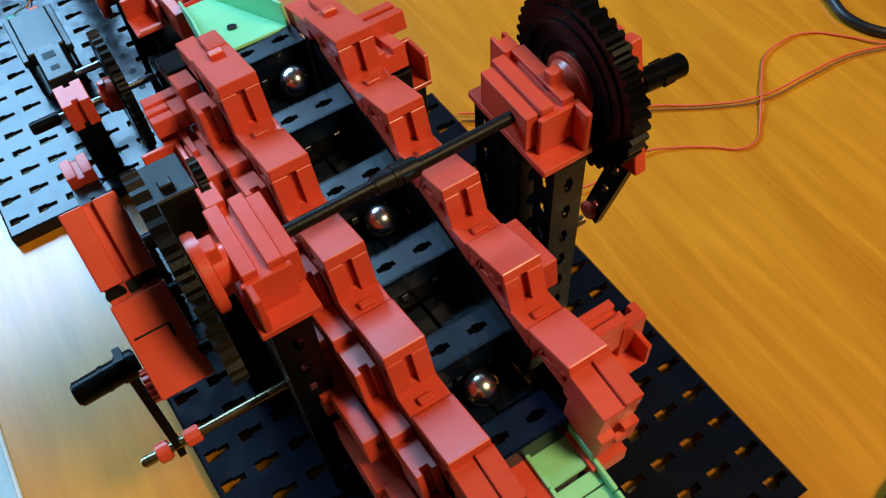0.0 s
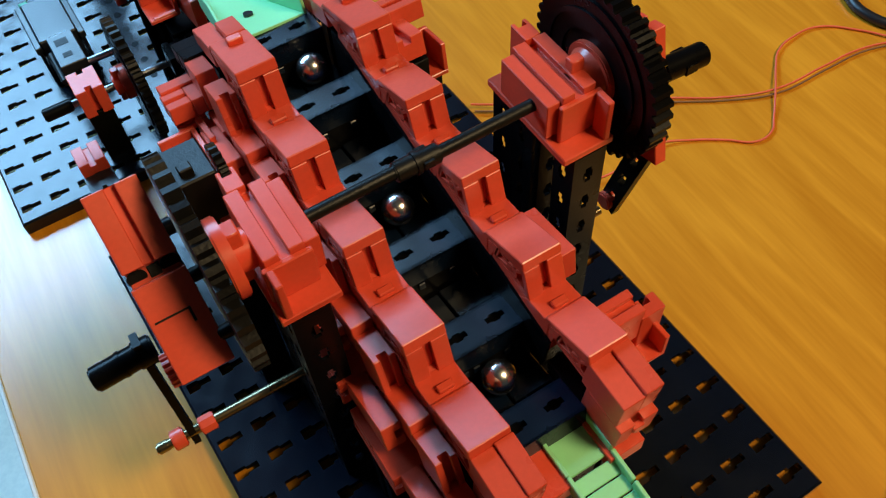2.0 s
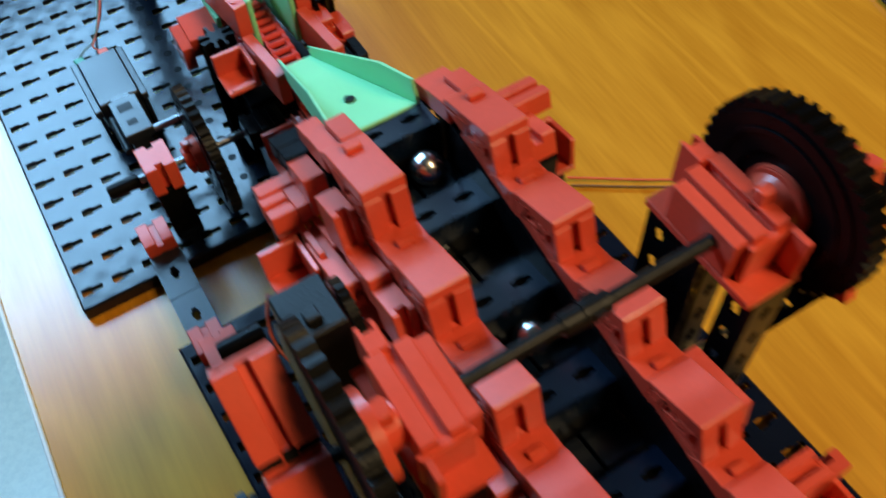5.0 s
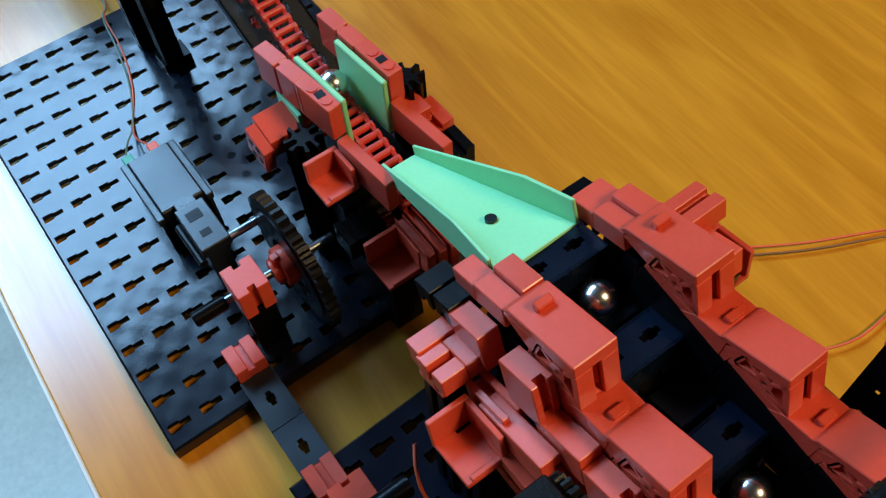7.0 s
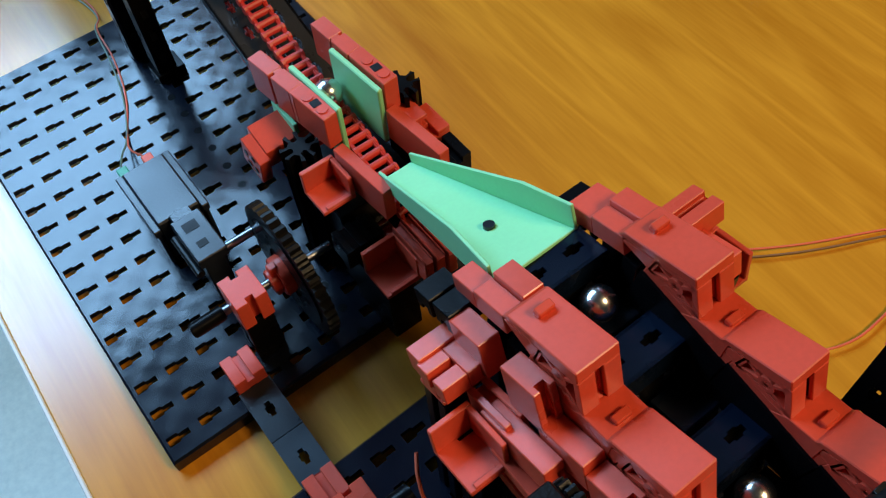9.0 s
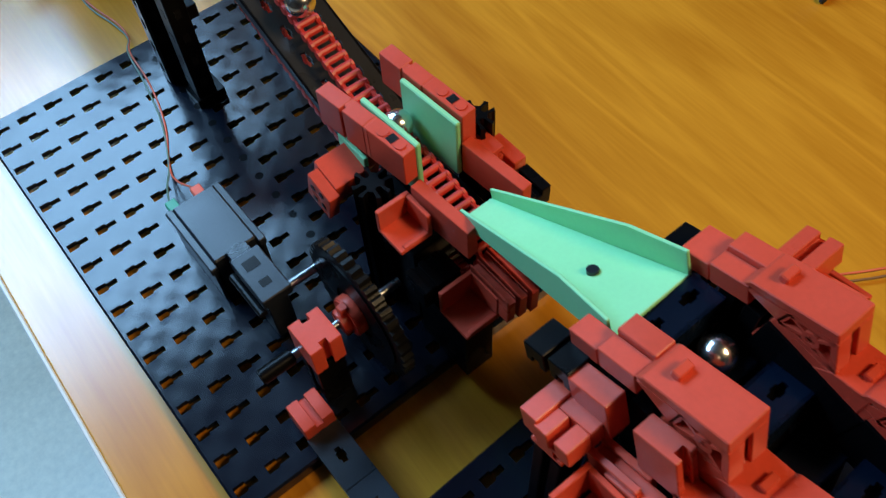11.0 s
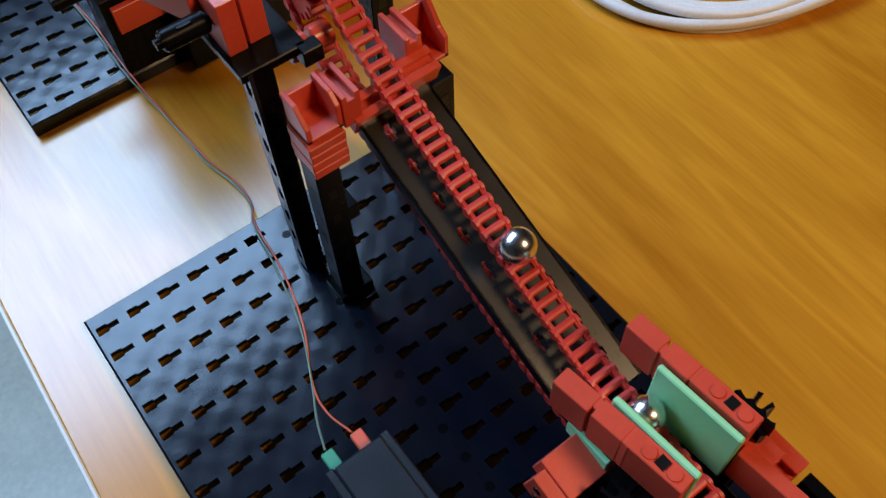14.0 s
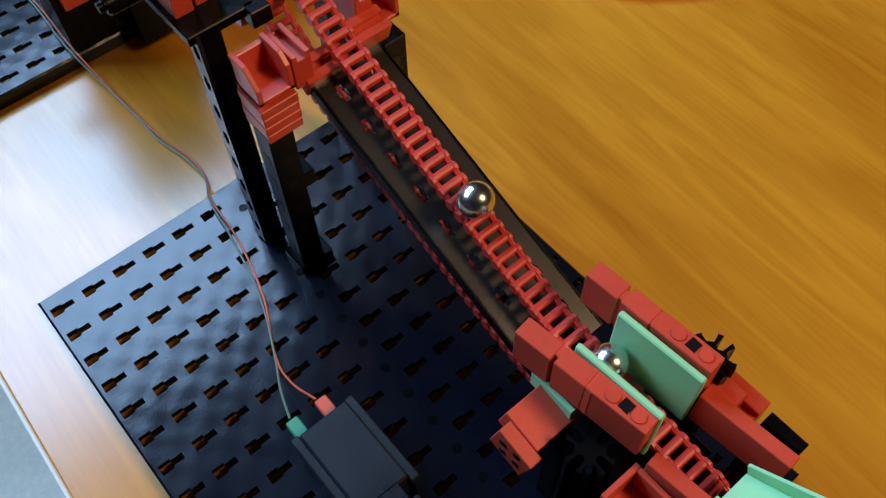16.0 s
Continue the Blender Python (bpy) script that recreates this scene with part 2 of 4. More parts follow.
def tube(name, points, r, mat, label, category, base=None, res=6, parent=None):
    """A round cable along smooth points."""
    cu = bpy.data.curves.new(name, "CURVE")
    cu.dimensions, cu.bevel_depth, cu.bevel_resolution, cu.resolution_u = "3D", r * MM, 3, res
    sp = cu.splines.new("BEZIER")
    sp.bezier_points.add(len(points) - 1)
    for bp, q in zip(sp.bezier_points, points):
        bp.co = Vector(q) * MM
        bp.handle_left_type = bp.handle_right_type = "AUTO"
    tmp = bpy.data.objects.new(name, cu)
    scene.collection.objects.link(tmp)
    me = bpy.data.meshes.new_from_object(tmp.evaluated_get(bpy.context.evaluated_depsgraph_get()))
    bpy.data.objects.remove(tmp)
    me.materials.clear()
    me.materials.append(mat)
    me.shade_smooth()
    ob = new(name, me)
    if parent:
        ob.parent = parent
        ob.location = -BASE[parent.name] * MM
        return tagged(ob, label) if label else ob
    return tagged(ob, label, category)


def girder(parent, a, b, w, t, normal, mat, name="girder", holes=True, lip=0.0):
    """A flat perforated strut from a to b, w wide and t thick, with keyhole slots every 15 mm."""
    a, b, nrm = Vector(a), Vector(b), Vector(normal).normalized()
    d = (b - a)
    length = d.length
    d.normalize()
    nrm = (nrm - d * nrm.dot(d)).normalized()
    u = d.cross(nrm).normalized()
    m = Matrix((( d.x, u.x, nrm.x, 0), (d.y, u.y, nrm.y, 0), (d.z, u.z, nrm.z, 0), (0, 0, 0, 1)))
    m = Matrix.Translation(a) @ m
    bm = bmesh.new()
    n = int(length // 15)
    off = (length - 15 * n) / 2
    xs, wide, narrow = [0.0], set(), set()
    for i in range(n if holes else 0):
        c = off + 15 * i + 7.5
        k = len(xs)
        xs += [c - 3.6, c - 1.6, c + 1.6, c + 3.6]
        narrow |= {k, k + 2}
        wide.add(k + 1)
    xs.append(length)
    ys = [-w / 2, -1.9, -1.2, 1.2, 1.9, w / 2]
    gone = {(i, 2) for i in narrow} | {(i, j) for i in wide for j in (1, 2, 3)}
    pts = {}

    def v(i, j, k):
        if (i, j, k) not in pts:
            pts[i, j, k] = bm.verts.new(m @ Vector((xs[i], ys[j], -t * k)))
        return pts[i, j, k]

    for i in range(len(xs) - 1):
        for j in range(5):
            if (i, j) in gone:
                continue
            bm.faces.new((v(i, j, 0), v(i + 1, j, 0), v(i + 1, j + 1, 0), v(i, j + 1, 0)))
            bm.faces.new((v(i, j, 1), v(i, j + 1, 1), v(i + 1, j + 1, 1), v(i + 1, j, 1)))
            for di, dj, p, q in ((-1, 0, (i, j + 1), (i, j)), (1, 0, (i + 1, j), (i + 1, j + 1)), (0, -1, (i, j), (i + 1, j)), (0, 1, (i + 1, j + 1), (i, j + 1))):
                o = (i + di, j + dj)
                if o in gone or not (0 <= o[0] < len(xs) - 1 and 0 <= o[1] < 5):
                    bm.faces.new((v(*q, 0), v(*p, 0), v(*p, 1), v(*q, 1)))
    if lip:
        for s in (-1, 1):
            bmesh.ops.create_cube(bm, size=1.0, matrix=m @ Matrix.Translation((length / 2, s * (w / 2 - 0.6), -lip / 2)) @ Matrix.Diagonal((length, 1.2, lip, 1)))
    return part(name, bm, mat, parent)


def gear(parent, c, r, teeth, width, mat, name="gear", tooth=3.0, phase=0.0):
    """A toothed wheel about an axis along x."""
    bm = bmesh.new()
    outline = []
    for i in range(teeth):
        for f, rr in ((0.0, r - tooth), (0.22, r), (0.55, r), (0.78, r - tooth)):
            a = 2 * math.pi * (i + f + phase) / teeth
            outline.append((rr * math.cos(a), rr * math.sin(a)))
    prism(bm, outline, width, "x", Matrix.Translation(c), bevel=0)
    return part(name, bm, mat, parent)


def ring(parent, c, r0, r1, width, mat, name="ring", seg=48):
    """A flat ring about an axis along x."""
    bm = bmesh.new()
    loops = []
    for x, r in ((-width / 2, r0), (-width / 2, r1), (width / 2, r1), (width / 2, r0)):
        loops.append([bm.verts.new((c[0] + x, c[1] + r * math.cos(2 * math.pi * i / seg), c[2] + r * math.sin(2 * math.pi * i / seg))) for i in range(seg)])
    for k in range(4):
        a, b = loops[k], loops[(k + 1) % 4]
        for i in range(seg):
            bm.faces.new((a[i], a[(i + 1) % seg], b[(i + 1) % seg], b[i]))
    return smooth(part(name, bm, mat, parent))

# ---------------------------------------------------------------- the room
def slab(name, lo, hi, mat, label="", cat="", kind="structure", bevel=0.0):
    return solid(name, box(bmesh.new(), lo, hi, bevel), mat, label, cat, kind=kind)


slab("floor", (-2600, -2200, -780), (2400, 2250, -750), FLOOR, "pale grey speckled floor below the table", "floor")
# ceiling, walls and roof are out of view, added to shape the light
slab("ceiling", (-2600, -2200, 1900), (2400, 620, 1950), ROOM_SHELL, "unseen dark ceiling added to close the room", "ceiling")
slab("wall_south", (-2600, -2300, -750), (2400, -2200, 1900), ROOM_SHELL, "unseen dark wall added to close the room", "wall")
slab("wall_east", (2400, -2200, -750), (2500, 2200, 1900), ROOM_SHELL, "unseen dark wall added to close the room", "wall")
slab("wall_west", (-2700, -2200, -750), (-2600, 2200, 1900), ROOM_SHELL, "unseen dark wall added to close the room", "wall")
slab("wall_north", (-2600, 2150, -750), (2400, 2250, 300), ROOM_SHELL, "unseen low knee wall added under the roof slope", "wall")
# added unseen roof slope with a window opening, from knee wall up to ceiling
ROOF = Matrix.Translation((0, 1410, 1000)) @ turn("X", -46.47)
bm = bmesh.new()
for x0, x1, v0, v1 in ((-2600, -940, -1120, 1250), (520, 2400, -1120, 1250), (-940, 520, 280, 1250), (-940, 520, -1120, -280)):
    bmesh.ops.create_cube(bm, size=1.0, matrix=ROOF @ Matrix.Translation(((x0 + x1) / 2, -(v0 + v1) / 2, 40)) @ Matrix.Diagonal((x1 - x0, v1 - v0, 60, 1)))
solid("roof_slope", bm, ROOM_SHELL, "unseen roof slope added around the window light", "roof", kind="structure")

# table
table = thing("table", (-64, 300, 0), "orange beech veneer table with a pale edge band", "table")
table.rotation_euler = (0, 0, radians(-1.5))
bm = bmesh.new()
prism(bm, [(-62, -24), (1500, -24), (1500, 0), (-62, 0)], 2600, "y", Matrix.Translation((0, 500, 0)), bevel=0.8)
part("tabletop", bm, WOOD, table)
bm = bmesh.new()
box(bm, (-64.2, -800, -24), (-62.05, 1800, -0.3), 0.5)
part("edge_band", bm, TRIM, table, "pale grey edge band")
for lx in (60, 1400):
    for ly in (-700, 1700):
        bm = bmesh.new()
        box(bm, (lx - 25, ly - 25, -750), (lx + 25, ly + 25, -24), 2)
        part("leg", bm, TRIM, table)


# perforated base plates
def base_plate(x0, y0, ny, label, dots=True):
    """A moulded black plate: twelve columns of keyhole slots at 15 mm, a ridged seam of round holes along the middle."""
    nx, seam = 12, 7.5
    w, h = nx * 15.0 + seam, ny * 15.0 + 4
    z0, z1 = 0.2, 8.0
    verts, faces, seen = [], [], {}

    def v(x, y, z):
        k = (round(x, 3), round(y, 3), round(z, 3))
        if k not in seen:
            seen[k] = len(verts)
            verts.append(((x0 + k[0]) * MM, (y0 + k[1]) * MM, k[2] * MM))
        return seen[k]

    def quad(a, b, c, d):
        faces.append((v(*a), v(*b), v(*c), v(*d)))

    mx, my, mr = 2.0, 2.0, 1.2
    ux = (0.0, 0.5, 5.6, 10.6, 15.0)
    uy = (0.0, 5.2, 6.1, 8.9, 9.8, 15.0)
    ths = 3.0
    hole = {(1, 1), (1, 2), (1, 3), (2, 2)}
    left = [mx + 15 * i + (seam if i >= nx // 2 else 0) for i in range(nx)]
    for i in range(nx):
        for j in range(ny):
            ox, oy = left[i], my + 15 * j
            for a in range(4):
                for b in range(5):
                    xa, xb, ya, yb = ox + ux[a], min(ox + ux[a + 1], w - mr), oy + uy[b], oy + uy[b + 1]
                    if (a, b) not in hole:
                        quad((xa, ya, z1), (xb, ya, z1), (xb, yb, z1), (xa, yb, z1))
                        continue
                    for da, db, p, q in ((-1, 0, (xa, yb), (xa, ya)), (1, 0, (xb, ya), (xb, yb)), (0, -1, (xa, ya), (xb, ya)), (0, 1, (xb, yb), (xa, yb))):
                        if (a + da, b + db) not in hole:
                            quad((*p, z1 - ths), (*q, z1 - ths), (*q, z1), (*p, z1))
    # seam strip, rim around the cells, then the skirt
    ys = sorted({my + 15 * j + u for j in range(ny) for u in uy})
    xs = sorted({min(x + u, w - mr) for x in left for u in ux})
    sa = left[nx // 2 - 1] + 15
    for a, b in zip(ys, ys[1:]):
        quad((sa, a, z1), (sa + seam, a, z1), (sa + seam, b, z1), (sa, b, z1))
    c = 1.0
    for a, b in zip(xs, xs[1:]):
        quad((a, c, z1), (b, c, z1), (b, my, z1), (a, my, z1))
        quad((a, h - my, z1), (b, h - my, z1), (b, h - c, z1), (a, h - c, z1))
    for a, b in zip(ys, ys[1:]):
        quad((c, a, z1), (mx, a, z1), (mx, b, z1), (c, b, z1))
        quad((w - mr, a, z1), (w - c, a, z1), (w - c, b, z1), (w - mr, b, z1))
    for (ax, bx) in ((c, mx), (w - mr, w - c)):
        for (ay, by) in ((c, my), (h - my, h - c)):
            quad((ax, ay, z1), (bx, ay, z1), (bx, by, z1), (ax, by, z1))
    top = [(c, c), (w - c, c), (w - c, h - c), (c, h - c)]
    out = [(0, 0), (w, 0), (w, h), (0, h)]
    for k in range(4):
        p, q, r, t = top[k], top[(k + 1) % 4], out[(k + 1) % 4], out[k]
        quad((*p, z1), (*t, z1 - c), (*r, z1 - c), (*q, z1))
        quad((*t, z1 - c), (*t, z0), (*r, z0), (*r, z1 - c))
    me = bpy.data.meshes.new("base_plate")
    me.from_pydata(verts, [], faces)
    me.materials.append(PLATE)
    ob = new("base_plate", me)
    BASE[ob.name] = Vector((0, 0, 0))
    tagged(ob, label, "base plate", "perforated base plates")
    for j in range(ny if dots else 0):
        x, y = x0 + sa + seam / 2 - 0.6, y0 + my + 15 * j + 0.3
        # flat black disc stands in for the shade inside each hole
        bm = bmesh.new()
        cyl(bm, (x, y, 7.9), (x, y, 8.12), 2.1, 14)
        part("round_hole", bm, BLACK, ob, "black disc painted as the shade in a small hole")
        bm = bmesh.new()
        box(bm, (x - 0.3, y + 4.6, 7.9), (x + 0.3, y + 8.6, 8.25), 0.1)
        part("ridge", bm, PLATE, ob)
    return ob


base_plate(-27.5, 310.5, 17, "black perforated plastic base plate under the chain conveyor")
near_plate = base_plate(6.3, 4.0, 17, "black perforated plastic base plate under the stair lift")
pivot = Vector((8.8, 148.5, 0)) * MM
near_plate.matrix_world = Matrix.Translation(pivot) @ turn("Z", 1.7) @ Matrix.Diagonal((1.055, 1.055, 1, 1)) @ Matrix.Translation(-pivot)
base_plate(-0.5, 690, 12, "black perforated plastic base plate beyond the tower", dots=False)

# strap that joins two plates
strap = thing("joining_strap", (16, 290, 8), "black plastic strap with red clips joining two plates", "strap", "")
girder(strap, (16.5, 266, 12.0), (16.5, 291, 12.0), 15, 3.8, (0, 0, 1), DARK, "strut")
girder(strap, (16.5, 291.4, 12.0), (16.5, 318, 12.0), 15, 3.8, (0, 0, 1), DARK, "strut")
block(strap, (16.5, 260, 15.0), (14, 14, 11), "y", "tb", name="clip", label="red plastic clip")
block(strap, (16.5, 325, 15.0), (14, 14, 11), "y", "tb", name="clip", label="red plastic clip")

# ---------------------------------------------------------------- the stair lift: two stepped side rails


def stair_rail(x0, y0, z0, dy, dz, steps, label):
    """A stepped side rail of red blocks: per step a capped block with a grooved front and a wedge with a nub."""
    rail = thing("stair_rail", (x0 + 7.5, y0 - dy * (steps - 1) / 2, 8.0), label, "rail", "stepped side rails")
    x1 = x0 + 15
    drop = dz + 9.9
    for k in range(steps):
        ay, az = y0 - dy * k, z0 - dz * k
        # capped top block: wedge point behind, edge a in front, front face leaning forward
        back = (ay + 21.0, az - 7.0) if k else (ay + 27.0, az - 7.5)
        f = Vector((-5.0, -drop))
        seam = 0.24
        cap = [(ay, az), (ay + f.x * seam, az + f.y * seam), (back[0] + 2.0, back[1] - 3.0), (back[0], back[1])]
        bm = bmesh.new()
        prism(bm, cap[::-1], 15, "x", Matrix.Translation((x0 + 7.5, 0, 0)), 0.35)
        if k == 0:
            box(bm, (x0 + 5.2, ay + 19.5, az - 6.0), (x0 + 11.0, ay + 22.5, az - 3.2), 0.4)
        part("cap_plate", bm, RED, rail)
        body = [(ay + f.x * (seam + 0.012), az + f.y * (seam + 0.012)), (ay + f.x, az + f.y), (ay + f.x + 20, az + f.y + 2), (back[0] + 1.6, back[1] - 3.6)]
        # front face with an upright groove, as two cheeks and a back wall
        for lo, hi in ((x0 + 2.6, x0 + 6.0), (x0 + 9.0, x1 - 2.6)):
            bm = bmesh.new()
            prism(bm, [(p[0] + (1.5 if i < 2 else 0), p[1]) for i, p in enumerate(body)][::-1], hi - lo, "x", Matrix.Translation(((lo + hi) / 2, 0, 0)), 0)
            lo, hi = (x0 + 0.15, x0 + 6.0) if lo < x0 + 6 else (x0 + 9.0, x1 - 0.15)
            prism(bm, [body[0], body[1], (body[1][0] + 2.4, body[1][1]), (body[0][0] + 2.4, body[0][1])][::-1], hi - lo, "x", Matrix.Translation(((lo + hi) / 2, 0, 0)), 0.2)
            part("block", bm, RED, rail)
        inner = [(p[0] + (3.2 if i < 2 else 0), p[1]) for i, p in enumerate(body)]
        bm = bmesh.new()
        prism(bm, inner[::-1], 3.0, "x", Matrix.Translation((x0 + 7.5, 0, 0)), 0)
        part("groove_back", bm, RED, rail)
        # wedge with nub
        if k == steps - 1:
            continue
        wy, wz = ay - 16.0, az - drop + 1.6
        bm = bmesh.new()
        wedge = [(ay - 4.0, az - drop), (wy, wz), (wy + 1.0, wz - 14.0), (ay + 6.0, az - drop - 8.0)]
        prism(bm, wedge, 15, "x", Matrix.Translation((x0 + 7.5, 0, 0)), 0.3)
        ny = ay - 11.2
        box(bm, (x0 + 4.6, ny - 1.4, az - drop - 0.2), (x0 + 10.4, ny + 1.4, az - drop + 2.8), 0.4)
        part("wedge", bm, RED, rail)
        # lower beam block
        bm = bmesh.new()
        low = [(ay + 16.5, az - 14.0), (ay - 19.0, az - drop - 3.5), (ay - 19.0 + 3.5, az - drop - 18.5), (ay + 20.0, az - 29.0)]
        prism(bm, low[::-1], 14.6, "x", Matrix.Translation((x0 + 7.5, 0, 0)), 0.3)
        part("lower_block", bm, RED, rail)
        if x0 > 100:
            # added black sheet puts the shade on the rail's inner side into colour
            bm = bmesh.new()
            prism(bm, [(ay + 17.5, az - 16.5), (ay - 18.0, az - 24.0), (ay - 15.0, az - 45.0), (ay + 21.0, az - 38.0)][::-1], 1.0, "x", Matrix.Translation((x0 - 0.4, 0, 0)), 0)
            part("inner_plate", bm, BLACK, rail, "added black sheet painted as shade inside the rail")
        # openwork side faces: a frame with a middle ring on four spokes
    for k in range(steps):
        ay, az = y0 - dy * k, z0 - dz * k
        back = (ay + 21.0, az - 7.0) if k else (ay + 27.0, az - 7.5)
        a, b, c, d = Vector((ay - 0.6, az - 4.9)), Vector((ay - 4.3, az - drop + 0.6)), Vector((ay + 15.0, az - drop + 1.8)), Vector((back[0] + 1.2, back[1] - 4.2))
        mid = Vector((ay + 5.4, az - 10.9))
        f = Vector((ay + 13.2, az - 7.6))
        for sx in (x0 + 1.4, x1 - 1.4):
            for p, q, wd in ((b, c, 1.5), (f, a, 1.4), (f, c, 1.5), (mid, a, 1.1), (mid, b, 1.1), (mid, c, 1.1), (mid, f, 1.1)):
                n = Vector((-(q - p).y, (q - p).x)).normalized() * wd / 2
                bm = bmesh.new()
                prism(bm, [p - n, q - n, q + n, p + n], 2.5, "x", Matrix.Translation((sx, 0, 0)), 0)
                part("web_bar", bm, RED, rail)
            bm = bmesh.new()
            prism(bm, [c, d, f], 2.5, "x", Matrix.Translation((sx, 0, 0)), 0)
            part("side_web", bm, RED, rail)
            ring(rail, (sx, mid.x, mid.y), 1.5, 2.9, 2.6, RED, "moulded_ring", seg=16)
    return rail


rail_l = stair_rail(75, 196.5, 149, 35.8, 8.2, 5, "left rail")
rail_r = stair_rail(121, 198.5, 144, 35.3, 6.0, 5, "right rail")
tagged(rail_l, "stepped red block rail with nubs, beside the toothed gear")
tagged(rail_r, "stepped red block rail with nubs, beside the large disc wheel")


def rail_foot(rail, x0, y, z):
    """The lowest end of a rail: a grooved end block with a raised rib on one half, on a black pillar."""
    block(rail, (x0 + 4.2, y - 8, z - 11.5), (8.2, 18, 15), "y", "", tilt=5, name="end_block")
    block(rail, (x0 + 11.8, y - 8, z - 10), (6.8, 18, 15), "y", "", tilt=5, name="end_rib")
    block(rail, (x0 + 7.5, y - 9.5, z - 26), (15, 18, 14), "z", "b", tilt=5, name="end_block")
    block(rail, (x0 + 7.5, y - 18.4, z - 24), (4.4, 2.4, 3), "z", "", name="end_stud")
    for h in (z - 40, z - 55):
        block(rail, (x0 + 7.5, y + 4, h), (14, 30, 14.6), "y", "lr", name="pillar_block", mat=BLACK, label="black pillar block")
    block(rail, (x0 + 7.5, y + 4, (z - 62 + 8) / 2), (13, 28, z - 62 - 8), "z", "lr", name="pillar_block", mat=BLACK, label="black pillar block")


rail_foot(rail_l, 75, 52, 116)
rail_foot(rail_r, 121, 57, 119.5)
for rail, x0 in ((rail_l, 75), (rail_r, 121)):
    block(rail, (x0 + 7.5, 200, 62), (13, 28, 108), "z", "lr", name="pillar_block", mat=BLACK, label="black pillar block")
    block(rail, (x0 + 7.5, 226, 66), (13, 15, 116), "z", "lr", name="pillar_block", mat=BLACK, label="black pillar block")
    dz = 0 if x0 < 100 else -4.5
    block(rail, (x0 + 11.2, 231.0, 134.8 + dz), (7.6, 14, 8), "y", "", tilt=-15.5, name="top_rib")
    block(rail, (x0 + 3.7, 231.0, 132.4 + dz), (7.2, 14, 8), "y", "", tilt=-15.5, name="top_block")
    block(rail, (x0 + (4.6 if x0 < 100 else 7.5), 243.5, 127 + dz), (8 if x0 < 100 else 13, 11, 7), "y", "", tilt=-15.5, name="top_block")
    ex = x0 + (-2 if x0 < 100 else 10)
    for ey, ez in ((243.5, 120 + dz), (253.5, 116 + dz)):
        block(rail, (ex, ey, ez), (12, 8.6, 8), "x", "b", tilt=-15.5, name="end_cap", mat=BLACK, label="black grooved end block")


# black treads between the rails
def stair_tread(y0, y1, z, slotted):
    """A tread from y0 to y1 with its top at z: a full slotted girder, or a low one with two plain half plates."""
    tread = thing("stair_tread", (105.5, (y0 + y1) / 2, z), "glossy black plastic tread between the red rails", "tread", "black treads of the stair lift")
    ym = (y0 + y1) / 2
    bm = bmesh.new()
    box(bm, (90.6, y0 + 0.3, z - 52), (120.8, y1 - 0.3, z - 3.0), 0.3)
    part("riser", bm, BLACK, tread)
    if slotted:
        girder(tread, (90.6, ym, z), (120.8, ym, z), y1 - y0, 1.4, (0, 0, 1), GLOSS, "top_girder", lip=9.0)
        for dx in (94, 98.4, 111, 115.4):
            bm = bmesh.new()
            box(bm, (dx, y0 - 0.7, z - 12.4), (dx + 2.8, y0 + 0.3, z - 9.4), 0.3)
            part("latch", bm, GLOSS, tread)
    else:
        for xa, xb, dz in ((90.6, 104.6, -1.2), (105.2, 120.8, 0.0)):
            bm = bmesh.new()
            box(bm, (xa, y0, z + dz - 2.4), (xb, y1, z + dz), 0.35)
            part("half_plate", bm, GLOSS, tread)
    tread.rotation_euler.x = radians(-9)
    return tread


for k in range(6):
    yc, zc = 237 - 35.2 * k, 121 - 6.5 * k
    stair_tread(yc - 7.4, yc + 7.4, zc, True)
    if k < 5:
        stair_tread(yc - 25.0, yc - 10.5, zc - 15.0, False)


def ball(x, y, z):
    bm = bmesh.new()
    bmesh.ops.create_icosphere(bm, subdivisions=4, radius=6.35, matrix=Matrix.Translation((x, y, z)))
    ob = solid("steel_ball", bm, STEEL, "polished steel ball rolling through the machine", "ball", "steel balls", base=(x, y, z - 6.35))
    ob.data.shade_smooth()
    return ob


ball(110, 221, 112.4)
ball(107.5, 151.5, 99.4)
ball(104.5, 80.5, 85.2)


# red blocks hung on the outside of a rail
def rail_bracket(pos, label):
    return thing("side_bracket", pos, label, "bracket", "red side brackets")


side = rail_bracket((66, 130, 60), "row of small red blocks along the outside of a rail")
for k in range(5):
    y, z = 207 - 35.8 * k, 130 - 8.2 * k
    block(side, (70.8, y, z - 4.5), (7.8, 15, 17), "z", "b", tilt=-18, name="notched_block")
    block(side, (70.8, y - 17.5, z - 12), (7.8, 19, 12), "y", "", tilt=-18, name="link_block")
    block(side, (63.0, y - 6, z - 20), (7.2, 29, 11), "y", "r", tilt=-17, name="strip_block")
    block(side, (63.4, y - 14, z - 34), (14, 30, 15), "y", "l", tilt=0, name="under_block")
    block(side, (64, y - 10, (z - 45 + 8) / 2), (12, 14, z - 45 - 8), "z", "lr", name="support_post", mat=BLACK, label="black support post")
upper = rail_bracket((62, 232, 100), "red grooved block and open box beside the top stair")
for dy in (-4.2, 4.2):
    block(upper, (57.5, 231 + dy * 0.96, 113.5 - dy * 0.276), (9, 5.4, 7), "x", "", tilt=-16, name="slotted_block")
block(upper, (66.2, 231, 113.5), (8.2, 13.8, 7), "x", "", tilt=-16, name="slotted_block")
block(upper, (62, 240.5, 111), (16.5, 7, 9), "x", "", tilt=-16, name="back_block")
